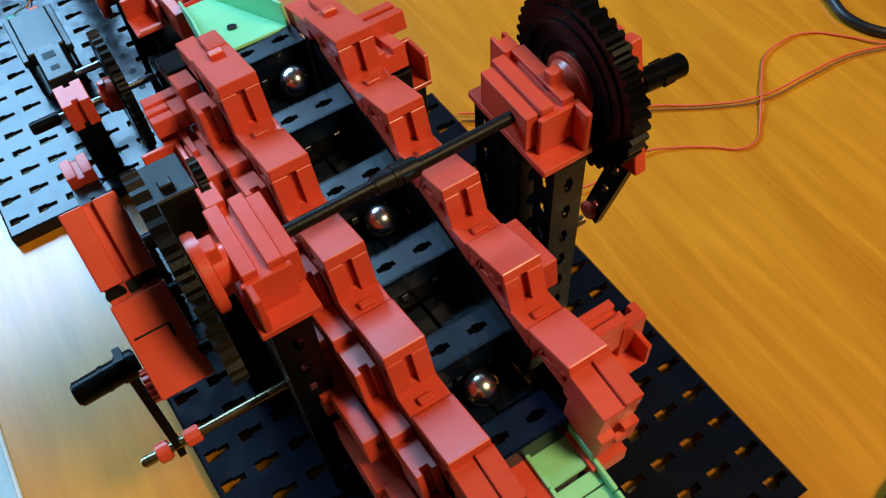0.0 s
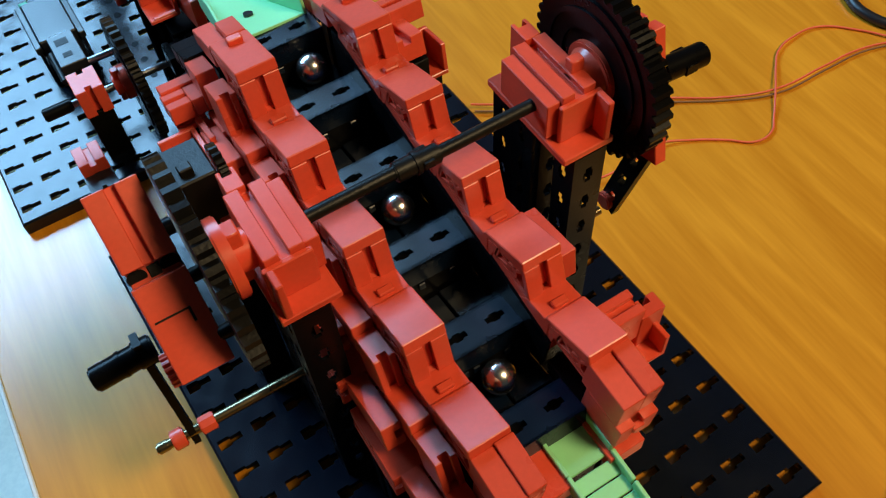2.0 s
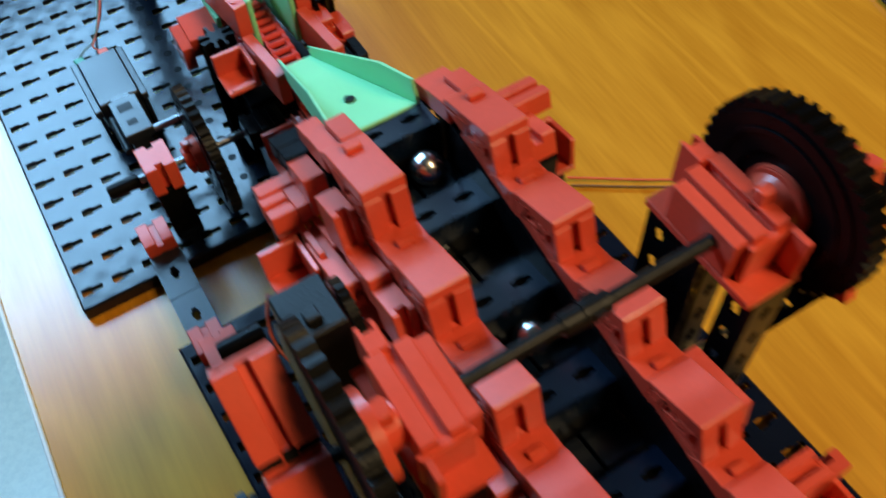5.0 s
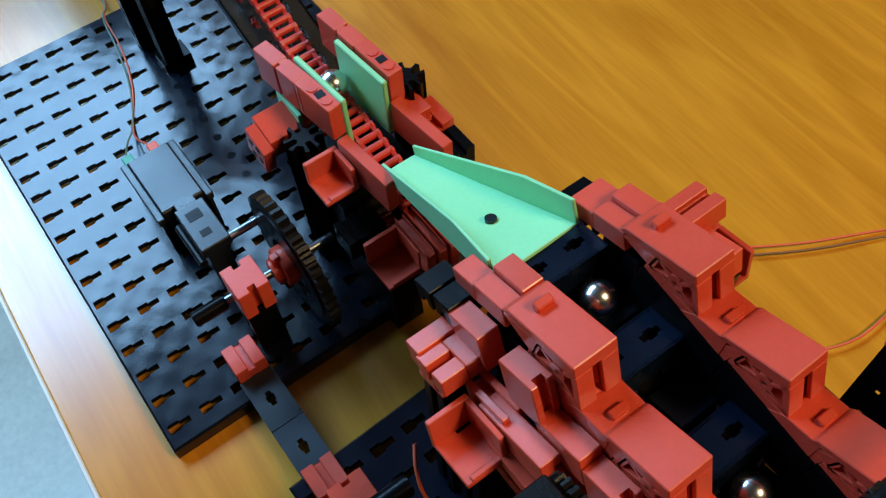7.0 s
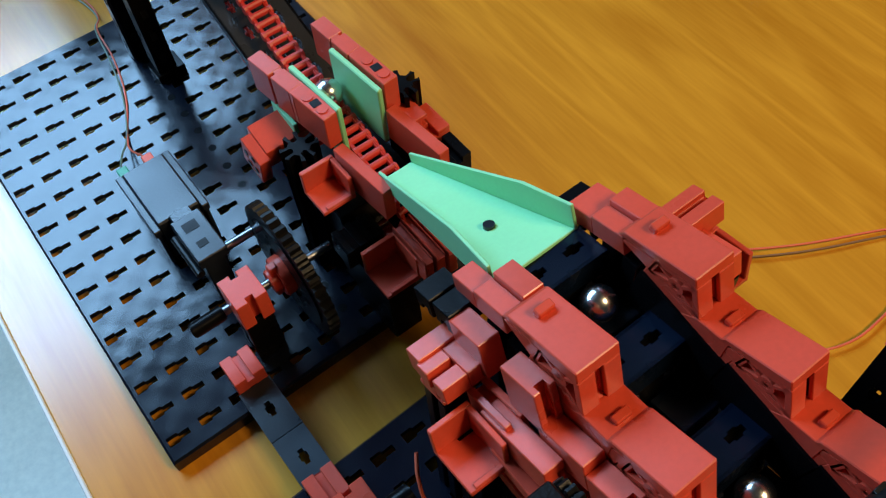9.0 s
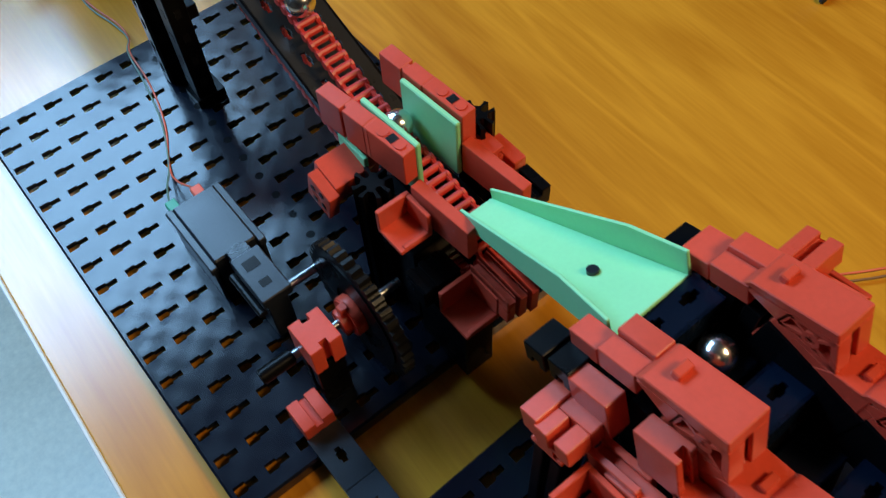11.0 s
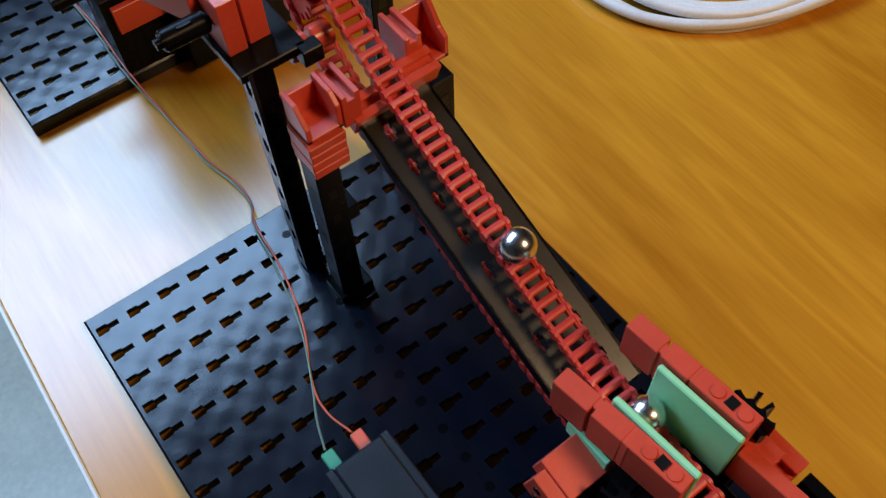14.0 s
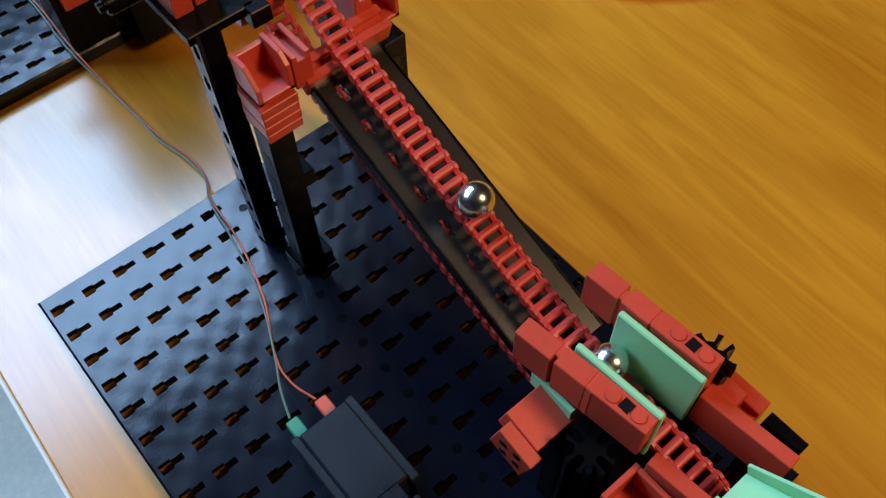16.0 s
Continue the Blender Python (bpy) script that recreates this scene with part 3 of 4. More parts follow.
block(upper, (60, 234, 105), (12, 13, 7), "x", "lr", tilt=-16, name="under_block")
block(upper, (70.8, 231, 119), (7.8, 15, 15), "y", "", tilt=-18, name="side_block")
block(upper, (60, 233, 54), (11, 11, 92), "z", "lr", name="support_post", mat=BLACK, label="black support post")


def open_box(parent, c, size, wall=2.0, open_side="-x", mat=None, yaw=0.0, tilt=0.0):
    """A corner piece: floor and two or three upright walls, open above and on one side."""
    x, y, z = (s / 2 for s in size)
    m = Matrix.Translation(c) @ turn("Z", yaw) @ turn("X", tilt)

    def bit(name, lo, hi):
        bm = bmesh.new()
        lo, hi = Vector(lo), Vector(hi)
        made = bmesh.ops.create_cube(bm, size=1.0, matrix=m @ Matrix.Translation((lo + hi) / 2) @ Matrix.Diagonal((*(hi - lo), 1)))
        bmesh.ops.bevel(bm, geom=list({e for v in made["verts"] for e in v.link_edges}), offset=0.3, segments=1, affect="EDGES")
        return part(name, bm, mat or RED, parent)

    bit("floor_panel", (-x, -y, -z), (x, y, -z + wall))
    if open_side != "+x":
        bit("side_wall", (x - wall, -y, -z + wall), (x, y - wall, z))
    if open_side != "-x":
        bit("side_wall", (-x, -y, -z + wall), (-x + wall, y - wall, z))
    bit("back_wall", (-x, y - wall, -z + wall), (x, y, z))
    if open_side not in ("-y",):
        bit("front_lip", (-x + wall, -y, -z + wall), (x - wall, -y + wall, -z + wall * 1.5))


open_box(upper, (51.5, 211.5, 105), (15, 19, 14), open_side="-x", tilt=-10)
block(upper, (64.5, 213, 106), (8, 19, 16), "y", "t", tilt=-17, name="notched_block")
block(upper, (56.5, 212, 54), (10, 12, 90), "z", "lr", name="support_post", mat=BLACK, label="black support post")

# right-hand brackets
right_top = rail_bracket((146, 200, 60), "red bracket blocks on a black post beside the rail")
block(right_top, (150, 224, 119), (20, 13, 8), "x", "t", tilt=-16, name="flat_block")
block(right_top, (144, 209, 117), (14, 15, 10), "y", "t", tilt=-16, name="notched_block")
open_box(right_top, (154, 211, 103), (15, 16, 15), open_side="-y", tilt=-8)
block(right_top, (146, 208, 60), (12, 14, 102), "z", "lr", name="support_post", mat=BLACK, label="black support post")
block(right_top, (155, 212, 51), (11, 12, 86), "z", "lr", name="support_post", mat=BLACK, label="black support post")
right_mid = rail_bracket((141, 100, 60), "small red block against the outside of the rail")
block(right_mid, (140.3, 105, 106), (8.0, 24, 13), "y", "", tilt=-8, name="side_block")
block(right_mid, (140.3, 105, 54), (8, 16, 90), "z", "lr", name="support_post", mat=BLACK, label="black support post")
right_low = rail_bracket((152, 66, 60), "red open bracket beside the foot of the stair")
block(right_low, (146, 72, 94), (16, 10, 18), "x", "t", name="notched_block")
block(right_low, (158, 70, 88), (10, 7, 20), "z", "t", name="upright_block")
open_box(right_low, (151, 65, 83), (20, 11, 13), open_side="-y")
block(right_low, (150, 70, 41), (13, 13, 65), "z", "lr", name="support_post", mat=BLACK, label="black support post")

# ---------------------------------------------------------------- drive: main axle, bearings, wheels, cranks
AY, AZ = 129.0, 150.0
axle = thing("main_axle", (105, AY, AZ), "black plastic axle with a coupling across the stair", "axle")
bm = bmesh.new()
cyl(bm, (22, AY, AZ), (101, AY, AZ), 2.2, 18)
smooth(part("rod", bm, RUBBER, axle))
bm = bmesh.new()
cyl(bm, (112, AY, AZ - 1), (200, AY, AZ - 1), 2.2, 18)
smooth(part("rod", bm, RUBBER, axle))
bm = bmesh.new()
cyl(bm, (98, AY, AZ - 0.3), (114, AY, AZ - 0.8), 3.4, 20, bevel=0.5)
cyl(bm, (105, AY, AZ - 0.5), (106.5, AY, AZ - 0.5), 3.9, 20)
box(bm, (107, AY - 3.8, AZ - 1.5), (111, AY + 3.8, AZ + 1.5), 0.2)
smooth(part("coupling", bm, RUBBER, axle))


def bearing(x, dx, dy, label):
    """A red bearing carrier on two black channel posts: grooved block, side plate and an open corner piece."""
    b = thing("axle_bearing", (x, AY, 8), label, "bearing", "red axle bearings")
    y = AY + dy
    block(b, (x, y + 2, AZ - 1), (13, 28, 15), "y", "t", name="bearing_block")
    block(b, (x - dx * 9, y + 2, AZ - 3), (5, 26, 15), "y", "", name="side_block")
    bm = bmesh.new()
    box(bm, (x - dx * 11, y - 21, AZ - 15), (x + dx * 9, y + 24, AZ - 12), 0.4)
    part("carrier_plate", bm, RED, b)
    bm = bmesh.new()
    box(bm, (x - 8, y - 14, AZ - 12), (x + 8, y - 12, AZ + 4), 0.4)
    part("corner_wall", bm, RED, b)
    bm = bmesh.new()
    box(bm, (x + dx * 6 - 1.2, y - 21, AZ - 12), (x + dx * 6 + 1.2, y - 14.2, AZ + 5), 0.4)
    part("corner_wall", bm, RED, b)
    block(b, (x + dx * 2, y + 20.5, AZ - 2), (6, 9, 17), "z", "t", name="corner_block")
    top = AZ - 15.2
    girder(b, (x, y - 21, 8), (x, y - 21, top), 13.0, 1.3, (0, -1, 0), BLACK, "post_face")
    for sx in (-1, 1):
        girder(b, (x + sx * 6.5, y - 15, 8), (x + sx * 6.5, y - 15, top), 9.4, 1.3, (sx, 0, 0), BLACK, "post_face")
        for py in (y + 5.6, y + 17.8):
            girder(b, (x + sx * 6.5 - dx * 2, py, 8), (x + sx * 6.5 - dx * 2, py, top), 12.0, 1.3, (sx, 0, 0), BLACK, "panel_face")
    girder(b, (x, y - 0.6, 8), (x, y - 0.6, top), 10.2, 1.3, (0, -1, 0), BLACK, "post_face")
    return b


bearing(56, -1, 0, "red bearing carrier with a grooved block on black posts")
bearing(161, 1, 3, "red bearing carrier with an open corner piece on black posts")

disc = thing("disc_wheel", (178, AY, AZ - 38), "large black toothed disc wheel with a red hub", "wheel")
gear(disc, (177, AY, AZ), 31.4, 42, 7, BLACK, "toothed_rim", tooth=1.9)
ring(disc, (173.6, AY + 1, AZ), 15, 27, 1.6, BLACK, "inner_ring")
ring(disc, (173.0, AY + 1, AZ), 21, 22.5, 1.6, BLACK, "inner_ring")
bm = bmesh.new()
cyl(bm, (171.5, AY, AZ), (174.2, AY, AZ), 11.5, 32, bevel=0.5)
cyl(bm, (165.5, AY, AZ), (171.5, AY, AZ), 6.0, 28, r2=9.5)
smooth(part("hub", bm, RED, disc, "red plastic hub"))
bm = bmesh.new()
cyl(bm, (163, AY, AZ), (169, AY, AZ), 6.5, 20, bevel=0.5)
box(bm, (163, AY - 2, AZ - 11), (168, AY + 2, AZ + 11), 0.4)
smooth(part("hub_nut", bm, RED, disc, "red wing nut"))

tooth_gear = thing("gear_wheel", (36, AY, AZ - 38), "black coarse-toothed gear wheel with a red hub", "gear")
gear(tooth_gear, (36.4, AY, AZ + 2), 34, 34, 4.8, RUBBER, "toothed_rim", tooth=2.6)
ring(tooth_gear, (38.6, AY, AZ + 2), 14, 29, 1.0, RUBBER, "web_ring")
bm = bmesh.new()
cyl(bm, (40, AY, AZ), (44, AY, AZ), 13, 32, bevel=0.5)
cyl(bm, (44, AY, AZ), (50, AY, AZ), 6.5, 20, bevel=0.4)
box(bm, (43, AY - 3, AZ - 12), (48, AY + 3, AZ + 12), 0.5)
smooth(part("hub", bm, RED, tooth_gear, "red hub with a wing nut"))

# red eccentric arm on the outer face of the gear
arm = thing("crank_arm", (23, AY, AZ - 14), "red block arm bolted across the gear wheel", "crank arm", "red crank arms")
block(arm, (23, 155, 150), (16, 30, 14), "y", "tl", name="arm_block")
block(arm, (23, 115, 150), (16, 38, 14), "y", "", name="arm_block")
block(arm, (23, 137, 147.5), (15, 9, 9), "x", "", name="arm_joint")
tagged(gear(arm, (14, 100, 139), 7.0, 16, 4, RED, "knurled_nut", tooth=0.8), "knurled red nut")
# dark inserts and lines paint the shade of recesses and a groove
for hx in (18.0, 28.0):
    bm = bmesh.new()
    cyl(bm, (hx, 137.2, 151.4), (hx, 137.0, 152.3), 3.0, 18)
    part("socket", bm, RUBBER, arm, "dark disc painted as the shade in a round recess")
bm = bmesh.new()
box(bm, (21.5, 134.8, 151.6), (25.0, 139.4, 152.4), 0.2)
part("pocket", bm, RUBBER, arm, "dark square painted as the shade in a recess")
bm = bmesh.new()
box(bm, (16.5, 119.6, 156.9), (27.0, 120.4, 157.3), 0)
part("mould_line", bm, RUBBER, arm)
bm = bmesh.new()
box(bm, (26.2, 114.5, 156.9), (27.0, 119.6, 157.3), 0)
part("mould_line", bm, RUBBER, arm)
bm = bmesh.new()
cyl(bm, (30, 106, 155), (39, 106, 155), 3, 14, bevel=0.4)
smooth(part("pin", bm, BLACK, arm, "short black pin"))

spin = Vector((23, AY, AZ)) * MM
arm.matrix_world = Matrix.Translation(spin) @ turn("X", 40) @ Matrix.Diagonal((1, 0.78, 1, 1)) @ Matrix.Translation(-spin) @ Matrix.Translation(arm.location)

arm2 = thing("crank_arm", (193, 105, 150), "red block arm bolted behind the disc wheel", "crank arm", "red crank arms")
block(arm2, (183.3, 113, 149), (4.6, 13, 52), "z", "r", tilt=-14, name="arm_block")
bm = bmesh.new()
cyl(bm, (188, 114, 154), (207, 114, 152), 4.2, 20, bevel=0.8)
box(bm, (196, 109.5, 151), (201, 118.5, 155), 0.2)
smooth(part("handle", bm, BLACK, arm2, "ribbed black plastic handle"))
girder(arm2, (188, 124, 74), (188, 108, 134), 9, 3, (1, 0, 0), BLACK, "link_strut")
bm = bmesh.new()
cyl(bm, (183, 124, 78), (192, 124, 78), 4.0, 16, bevel=0.6)
cyl(bm, (190, 124, 78), (195, 124, 78), 2.6, 16, bevel=0.4)
smooth(part("cap_nut", bm, RED, arm2, "red end cap"))

low = thing("lower_axle", (90, 135, 58), "thin dull brass rod carrying the crank links", "axle")
bm = bmesh.new()
cyl(bm, (-4, 135, 57), (188, 130, 62), 2.0, 14)
smooth(part("rod", bm, BRASS, low))
bm = bmesh.new()
cyl(bm, (-2, 135, 57), (3, 135, 57), 4.0, 16, bevel=0.5)
cyl(bm, (9, 134.8, 57.1), (15, 134.7, 57.2), 3.6, 8, bevel=0.4)
smooth(part("collar", bm, RED, low, "red clamp collars"))
bm = bmesh.new()
cyl(bm, (-8, 135.2, 56.8), (-3, 135, 57), 2.2, 14, bevel=0.6)
smooth(part("rod_end", bm, BRASS, low, "bright rod end"))
girder(low, (7, 135, 52), (7, 149, 106), 7, 2.6, (1, 0, 0), BLACK, "link_strut")
bm = bmesh.new()
cyl(bm, (-12, 146.5, 99.5), (4, 146.5, 100.5), 4.6, 24, bevel=0.8)
cyl(bm, (3, 146.5, 100.5), (10, 146.5, 100.5), 5.2, 24, bevel=0.6)
cyl(bm, (-2, 146.5, 100.2), (-0.8, 146.5, 100.3), 4.9, 24)
smooth(part("handle", bm, BLACK, low, "black ribbed crank handle"))

# small motor in the stair frame
m2 = thing("drive_motor", (47, 168, 8), "anthracite motor block with a black pinion inside the frame", "motor", "motors")
bm = bmesh.new()
box(bm, (37, 159, 114), (53, 179, 148), 0.6, turn("X", -8))
part("housing", bm, RUBBER, m2)
bm = bmesh.new()
box(bm, (42.5, 165, 148.2), (47.0, 169, 151), 0.4, turn("X", -8))
part("nub", bm, RUBBER, m2)
gear(m2, (56, 172, 136), 10, 20, 3, RUBBER, "pinion", tooth=1.6)
bm = bmesh.new()
box(bm, (39, 161, 8), (52, 177, 115), 0.5)
part("mount", bm, BLACK, m2)

# small axle stubs near the strap
stub = thing("axle_stub", (26, 246, 8), "black axle stub in a red clip on the plate", "axle")
block(stub, (20, 240, 25), (15, 15, 30), "z", "tb", name="clip", label="red plastic clip block")
bm = bmesh.new()
cyl(bm, (18, 225, 60), (36, 225, 60), 4, 18, bevel=0.6)
smooth(part("sleeve", bm, BLACK, stub))
bm = bmesh.new()
box(bm, (22, 220, 8), (32, 230, 58), 0.4)
part("post", bm, BLACK, stub)

# ---------------------------------------------------------------- upper green chute and the lower one


def sheet(bm, quad, t):
    """A four-cornered sheet of thickness t along its normal."""
    q = [Vector(p) for p in quad]
    n = (q[1] - q[0]).cross(q[3] - q[0]).normalized() * t
    a = [bm.verts.new(p) for p in q]
    b = [bm.verts.new(p + n) for p in q]
    faces = [bm.faces.new(a[::-1]), bm.faces.new(b)]
    for i in range(4):
        faces.append(bm.faces.new((a[i], a[(i + 1) % 4], b[(i + 1) % 4], b[i])))
    bmesh.ops.bevel(bm, geom=list({e for f in faces for e in f.edges}), offset=0.25, segments=1, affect="EDGES")


chute = thing("ball_chute", (103, 280, 86), "mint green plastic chute narrowing down to the chain", "chute")
NL, NR, WL, WR = (96, 321, 84.5), (109, 321, 84.5), (86, 241, 121), (119.0, 242, 119.5)
MLp, MRp = (88.6, 262, 111.5), (116.5, 262, 110)
bm = bmesh.new()
sheet(bm, (NL, NR, WR, WL), -1.4)
part("chute_floor", bm, GREEN, chute)
up = Vector((0, 3, 9)).normalized()
for a, m, b, side_x, ha, hm, hb in ((NL, MLp, WL, -1.3, 5.5, 13, 10), (NR, MRp, WR, 1.3, 5.5, 13, 11)):
    a, m, b = Vector(a) - up * 1.4, Vector(m), Vector(b) - up * 1.4
    rim = [a, b, b + up * (hb + 1.4), m + up * hm, a + up * (ha + 1.4)]
    bm = bmesh.new()
    inner = [bm.verts.new(p) for p in rim]
    outer = [bm.verts.new(p + Vector((side_x, 0, 0))) for p in rim]
    made = [bm.faces.new(inner[::-1]), bm.faces.new(outer)]
    for i in range(5):
        made.append(bm.faces.new((inner[i], inner[(i + 1) % 5], outer[(i + 1) % 5], outer[i])))
    bmesh.ops.bevel(bm, geom=list({e for f in made for e in f.edges}), offset=0.25, segments=1, affect="EDGES")
    part("chute_wall", bm, GREEN, chute)
# solid dark disc on the floor, painting the dark of a see-through hole
bm = bmesh.new()
cyl(bm, (102.5, 265.2, 111.0), (102.7, 265.6, 112.4), 2.1, 18)
part("screw_hole", bm, DARK, chute, "dark disc painted as the shade in a screw hole")

low_chute = thing("ball_chute", (118, 40, 60), "mint green slatted chute at the foot of the stair", "chute")
bm = bmesh.new()
box(bm, (104, 40, 78.5), (121, 59, 80.5), 0.3)
box(bm, (103, 40, 79), (104.5, 60, 84), 0.3)
box(bm, (120.6, 40, 79), (122.1, 60, 86), 0.3)
part("top_tray", bm, GREEN, low_chute)
for k in range(6):
    bm = bmesh.new()
    y = 38.5 - 6.0 * k
    box(bm, (104.5, y - 5.5, 77.6 - 0.7 * k), (121, y, 79.2 - 0.7 * k), 0.3, turn("X", 6))
    part("slat", bm, GREEN, low_chute)
for k in range(3):
    for x in (103.0, 120.6):
        bm = bmesh.new()
        y = 40 - 12.0 * k
        box(bm, (x, y - 11.6, 76.5 - 1.4 * k), (x + 1.5, y, 83.5 - 1.4 * k), 0.3, turn("X", 6))
        part("side_wall", bm, GREEN, low_chute)
bm = bmesh.new()
box(bm, (106, 42, 8), (118, 54, 78.4), 0.3)
part("support_post", bm, BLACK, low_chute)
foot = thing("foot_block", (128, 50, 74), "flat red block below the end of the rail", "block")
block(foot, (126, 50, 78), (14, 26, 8), "y", "", name="flat_block")
block(foot, (97, 50, 78), (14, 26, 8), "y", "", name="flat_block")
block(foot, (128, 51, 41), (10, 14, 66), "z", "lr", name="support_post", mat=BLACK, label="black support post")
block(foot, (96, 51, 41), (10, 14, 66), "z", "lr", name="support_post", mat=BLACK, label="black support post")

# ---------------------------------------------------------------- chain conveyor


def ramp_z(y):
    return 110 - 0.37 * (505 - y)


conveyor = thing("conveyor_ramp", (105, 450, 8), "black perforated ramp girders carrying the red chain", "ramp")
for x0, nx in ((91, 1), (121, -1)):
    girder(conveyor, (x0 + nx * 7.4, 388, ramp_z(388)), (x0 + nx * 7.4, 512, ramp_z(512)), 14.6, 1.6, (0, -0.35, 1), GIRDER, "girder")
    bm = bmesh.new()
    prism(bm, [(388, ramp_z(388)), (512, ramp_z(512)), (512, ramp_z(512) - 5), (388, ramp_z(388) - 5)][::-1], 1.5, "x", Matrix.Translation((x0, 0, 0)), 0.2)
    part("side_flange", bm, BLACK, conveyor)
bm = bmesh.new()
prism(bm, [(320, 64), (396, 72), (396, 60), (320, 50)][::-1], 13, "x", Matrix.Translation((104, 0, 0)), 0.2)
part("chain_bed", bm, BLACK, conveyor)

CHAIN_PATH = [(329, 73.0), (345, 75.0), (372, 78.0), (398, 82.0), (420, 89.5), (506, 120.0), (526, 131.0), (548, 148.0), (560, 155.0), (570, 154.0), (574, 146.0), (568, 136.0),
              (548, 112.0), (520, 92.0), (420, 54.5), (360, 42.0), (332, 41.0), (318, 50.0), (316, 62.0), (321, 70.0)]


def chain_points(pitch):
    pts = [Vector((0, *p)) for p in CHAIN_PATH]
    out, carry = [], 0.0
    for i in range(len(pts)):
        a, b = pts[i], pts[(i + 1) % len(pts)]
        length = (b - a).length
        s = carry
        while s < length:
            out.append((a.lerp(b, s / length), (b - a).normalized()))
            s += pitch
        carry = s - length
    return out


def link_mesh():
    bm = bmesh.new()
    for s in (-1, 1):
        box(bm, (s * 6.0 - 0.9, -2.9, -1.5), (s * 6.0 + 0.9, 2.9, 1.5), 0.5)
        box(bm, (s * 5.0 - 0.6, -1.0, -1.3), (s * 5.0 + 0.6, 4.4, 1.3), 0.4)
        cyl(bm, (s * 6.4 - 0.9, -2.0, 0), (s * 6.4 + 0.9, -2.0, 0), 2.1, 10)
    cyl(bm, (-5.8, -1.6, 0.2), (5.8, -1.6, 0.2), 1.55, 10)
    bmesh.ops.scale(bm, verts=bm.verts, vec=(MM * 0.74, MM, MM))
    me = bpy.data.meshes.new("chain_link")
    bm.to_mesh(me)
    bm.free()
    me.materials.append(CHAIN)
    return me


chain = thing("drive_chain", (104, 450, 60), "red plastic link chain running up the ramp", "chain")
LINK = link_mesh()
for k, (p, d) in enumerate(chain_points(5.0)):
    ob = new("chain_link", LINK)
    ob.parent = chain
    x = 103.0 + max(0.0, min(1.0, (p.y - 330) / 180)) * 3.0 - (4.5 if d.y < -0.3 else 0.0)
    ob.matrix_basis = Matrix.Translation((Vector((x, p.y, p.z)) - BASE[chain.name]) * MM) @ turn("X", math.degrees(math.atan2(d.z, d.y)))

ball(104.5, 436, 105.0)
ball(103.8, 372, 86.0)

# lower chain carrier with red beams, green guide plates and the cross profile
guide = thing("chain_guide", (100, 355, 8), "red beams with mint green guide plates either side of the chain", "chain guide")
for x, y, length, yaw in ((86.5, 387.0, 13.5, 7), (88.2, 373.2, 11.6, 7), (90.3, 356.6, 20.6, 7), (116.3, 387.5, 12.5, 4), (117.3, 374.6, 10.8, 4), (118.7, 357.6, 22, 4)):
    block(guide, (x, y, 95), (7.0, length, 17), "y", "", name="beam", yaw=yaw)
for x, y, w in ((88.4, 379.4, 4), (89.1, 367, 7), (116.2, 380.6, 4), (118.0, 369, 6.6)):
    block(guide, (x, y, 95), (w, 5, 16.6), "y", "", name="beam_joint")
for x, y in ((89.6, 360), (90.6, 351), (118.4, 361), (119.2, 351)):
    bm = bmesh.new()
    cyl(bm, (x, y, 103.2), (x, y, 104.0), 2.2, 16)
    smooth(part("nub", bm, RED, guide))
# dark inserts, slightly proud, paint the shade of notches in the red beams
for x, y in ((90.1, 355.6), (118.8, 356)):
    bm = bmesh.new()
    box(bm, (x - 1.6, y - 2.0, 103.3), (x + 2.2, y + 1.6, 103.75), 0)
    part("keyhole", bm, RUBBER, guide, "dark square painted as the shade in a keyhole notch")
for x, z in ((94.3, 89.5), (112.8, 87)):
    bm = bmesh.new()
    box(bm, (x - 1.2, 346, z - 15), (x + 1.2, 378, z + 15), 0.5, turn("Z", 4))
    part("guide_plate", bm, GREEN, guide, "mint green guide plate")
bm = bmesh.new()
box(bm, (84, 368, 76), (86, 386, 84), 0.3)
part("guide_tab", bm, GREEN, guide, "mint green plate edge")
block(guide, (90.8, 327, 83), (5, 30, 17), "y", "", name="long_beam", yaw=5)
block(guide, (118.5, 330, 82), (5, 32, 17), "y", "", name="long_beam", yaw=5)
block(guide, (124.5, 345, 82), (8, 16, 8), "y", "r", name="notched_block")
block(guide, (127.5, 339, 74), (15, 16, 12), "y", "t", name="side_block")
open_box(guide, (79.5, 337, 80), (15, 15, 13), open_side="-x")
block(guide, (80, 376, 74), (21, 15, 13), "x", "", tilt=14, name="angle_block")
block(guide, (67.0, 374, 71), (5, 15, 16), "z", "", tilt=14, name="angle_end")
# dark discs on the red end face stand for shaded holes
for hy, hz in ((371, 75), (377, 74), (371, 68), (377, 67)):
    bm = bmesh.new()
    cyl(bm, (64.2, hy, hz), (64.9, hy, hz), 1.5, 12)
    part("pin_hole", bm, RUBBER, guide, "dark disc painted as the shade in a pin hole")
open_box(guide, (85, 306, 54), (17, 17, 15), open_side="-x")
block(guide, (94, 303, 58), (4, 22, 16), "y", "t", name="thin_block")
block(guide, (99, 303, 58), (4, 24, 16), "y", "t", name="thin_block")
block(guide, (104, 303, 58), (4, 26, 16), "y", "t", name="thin_block")
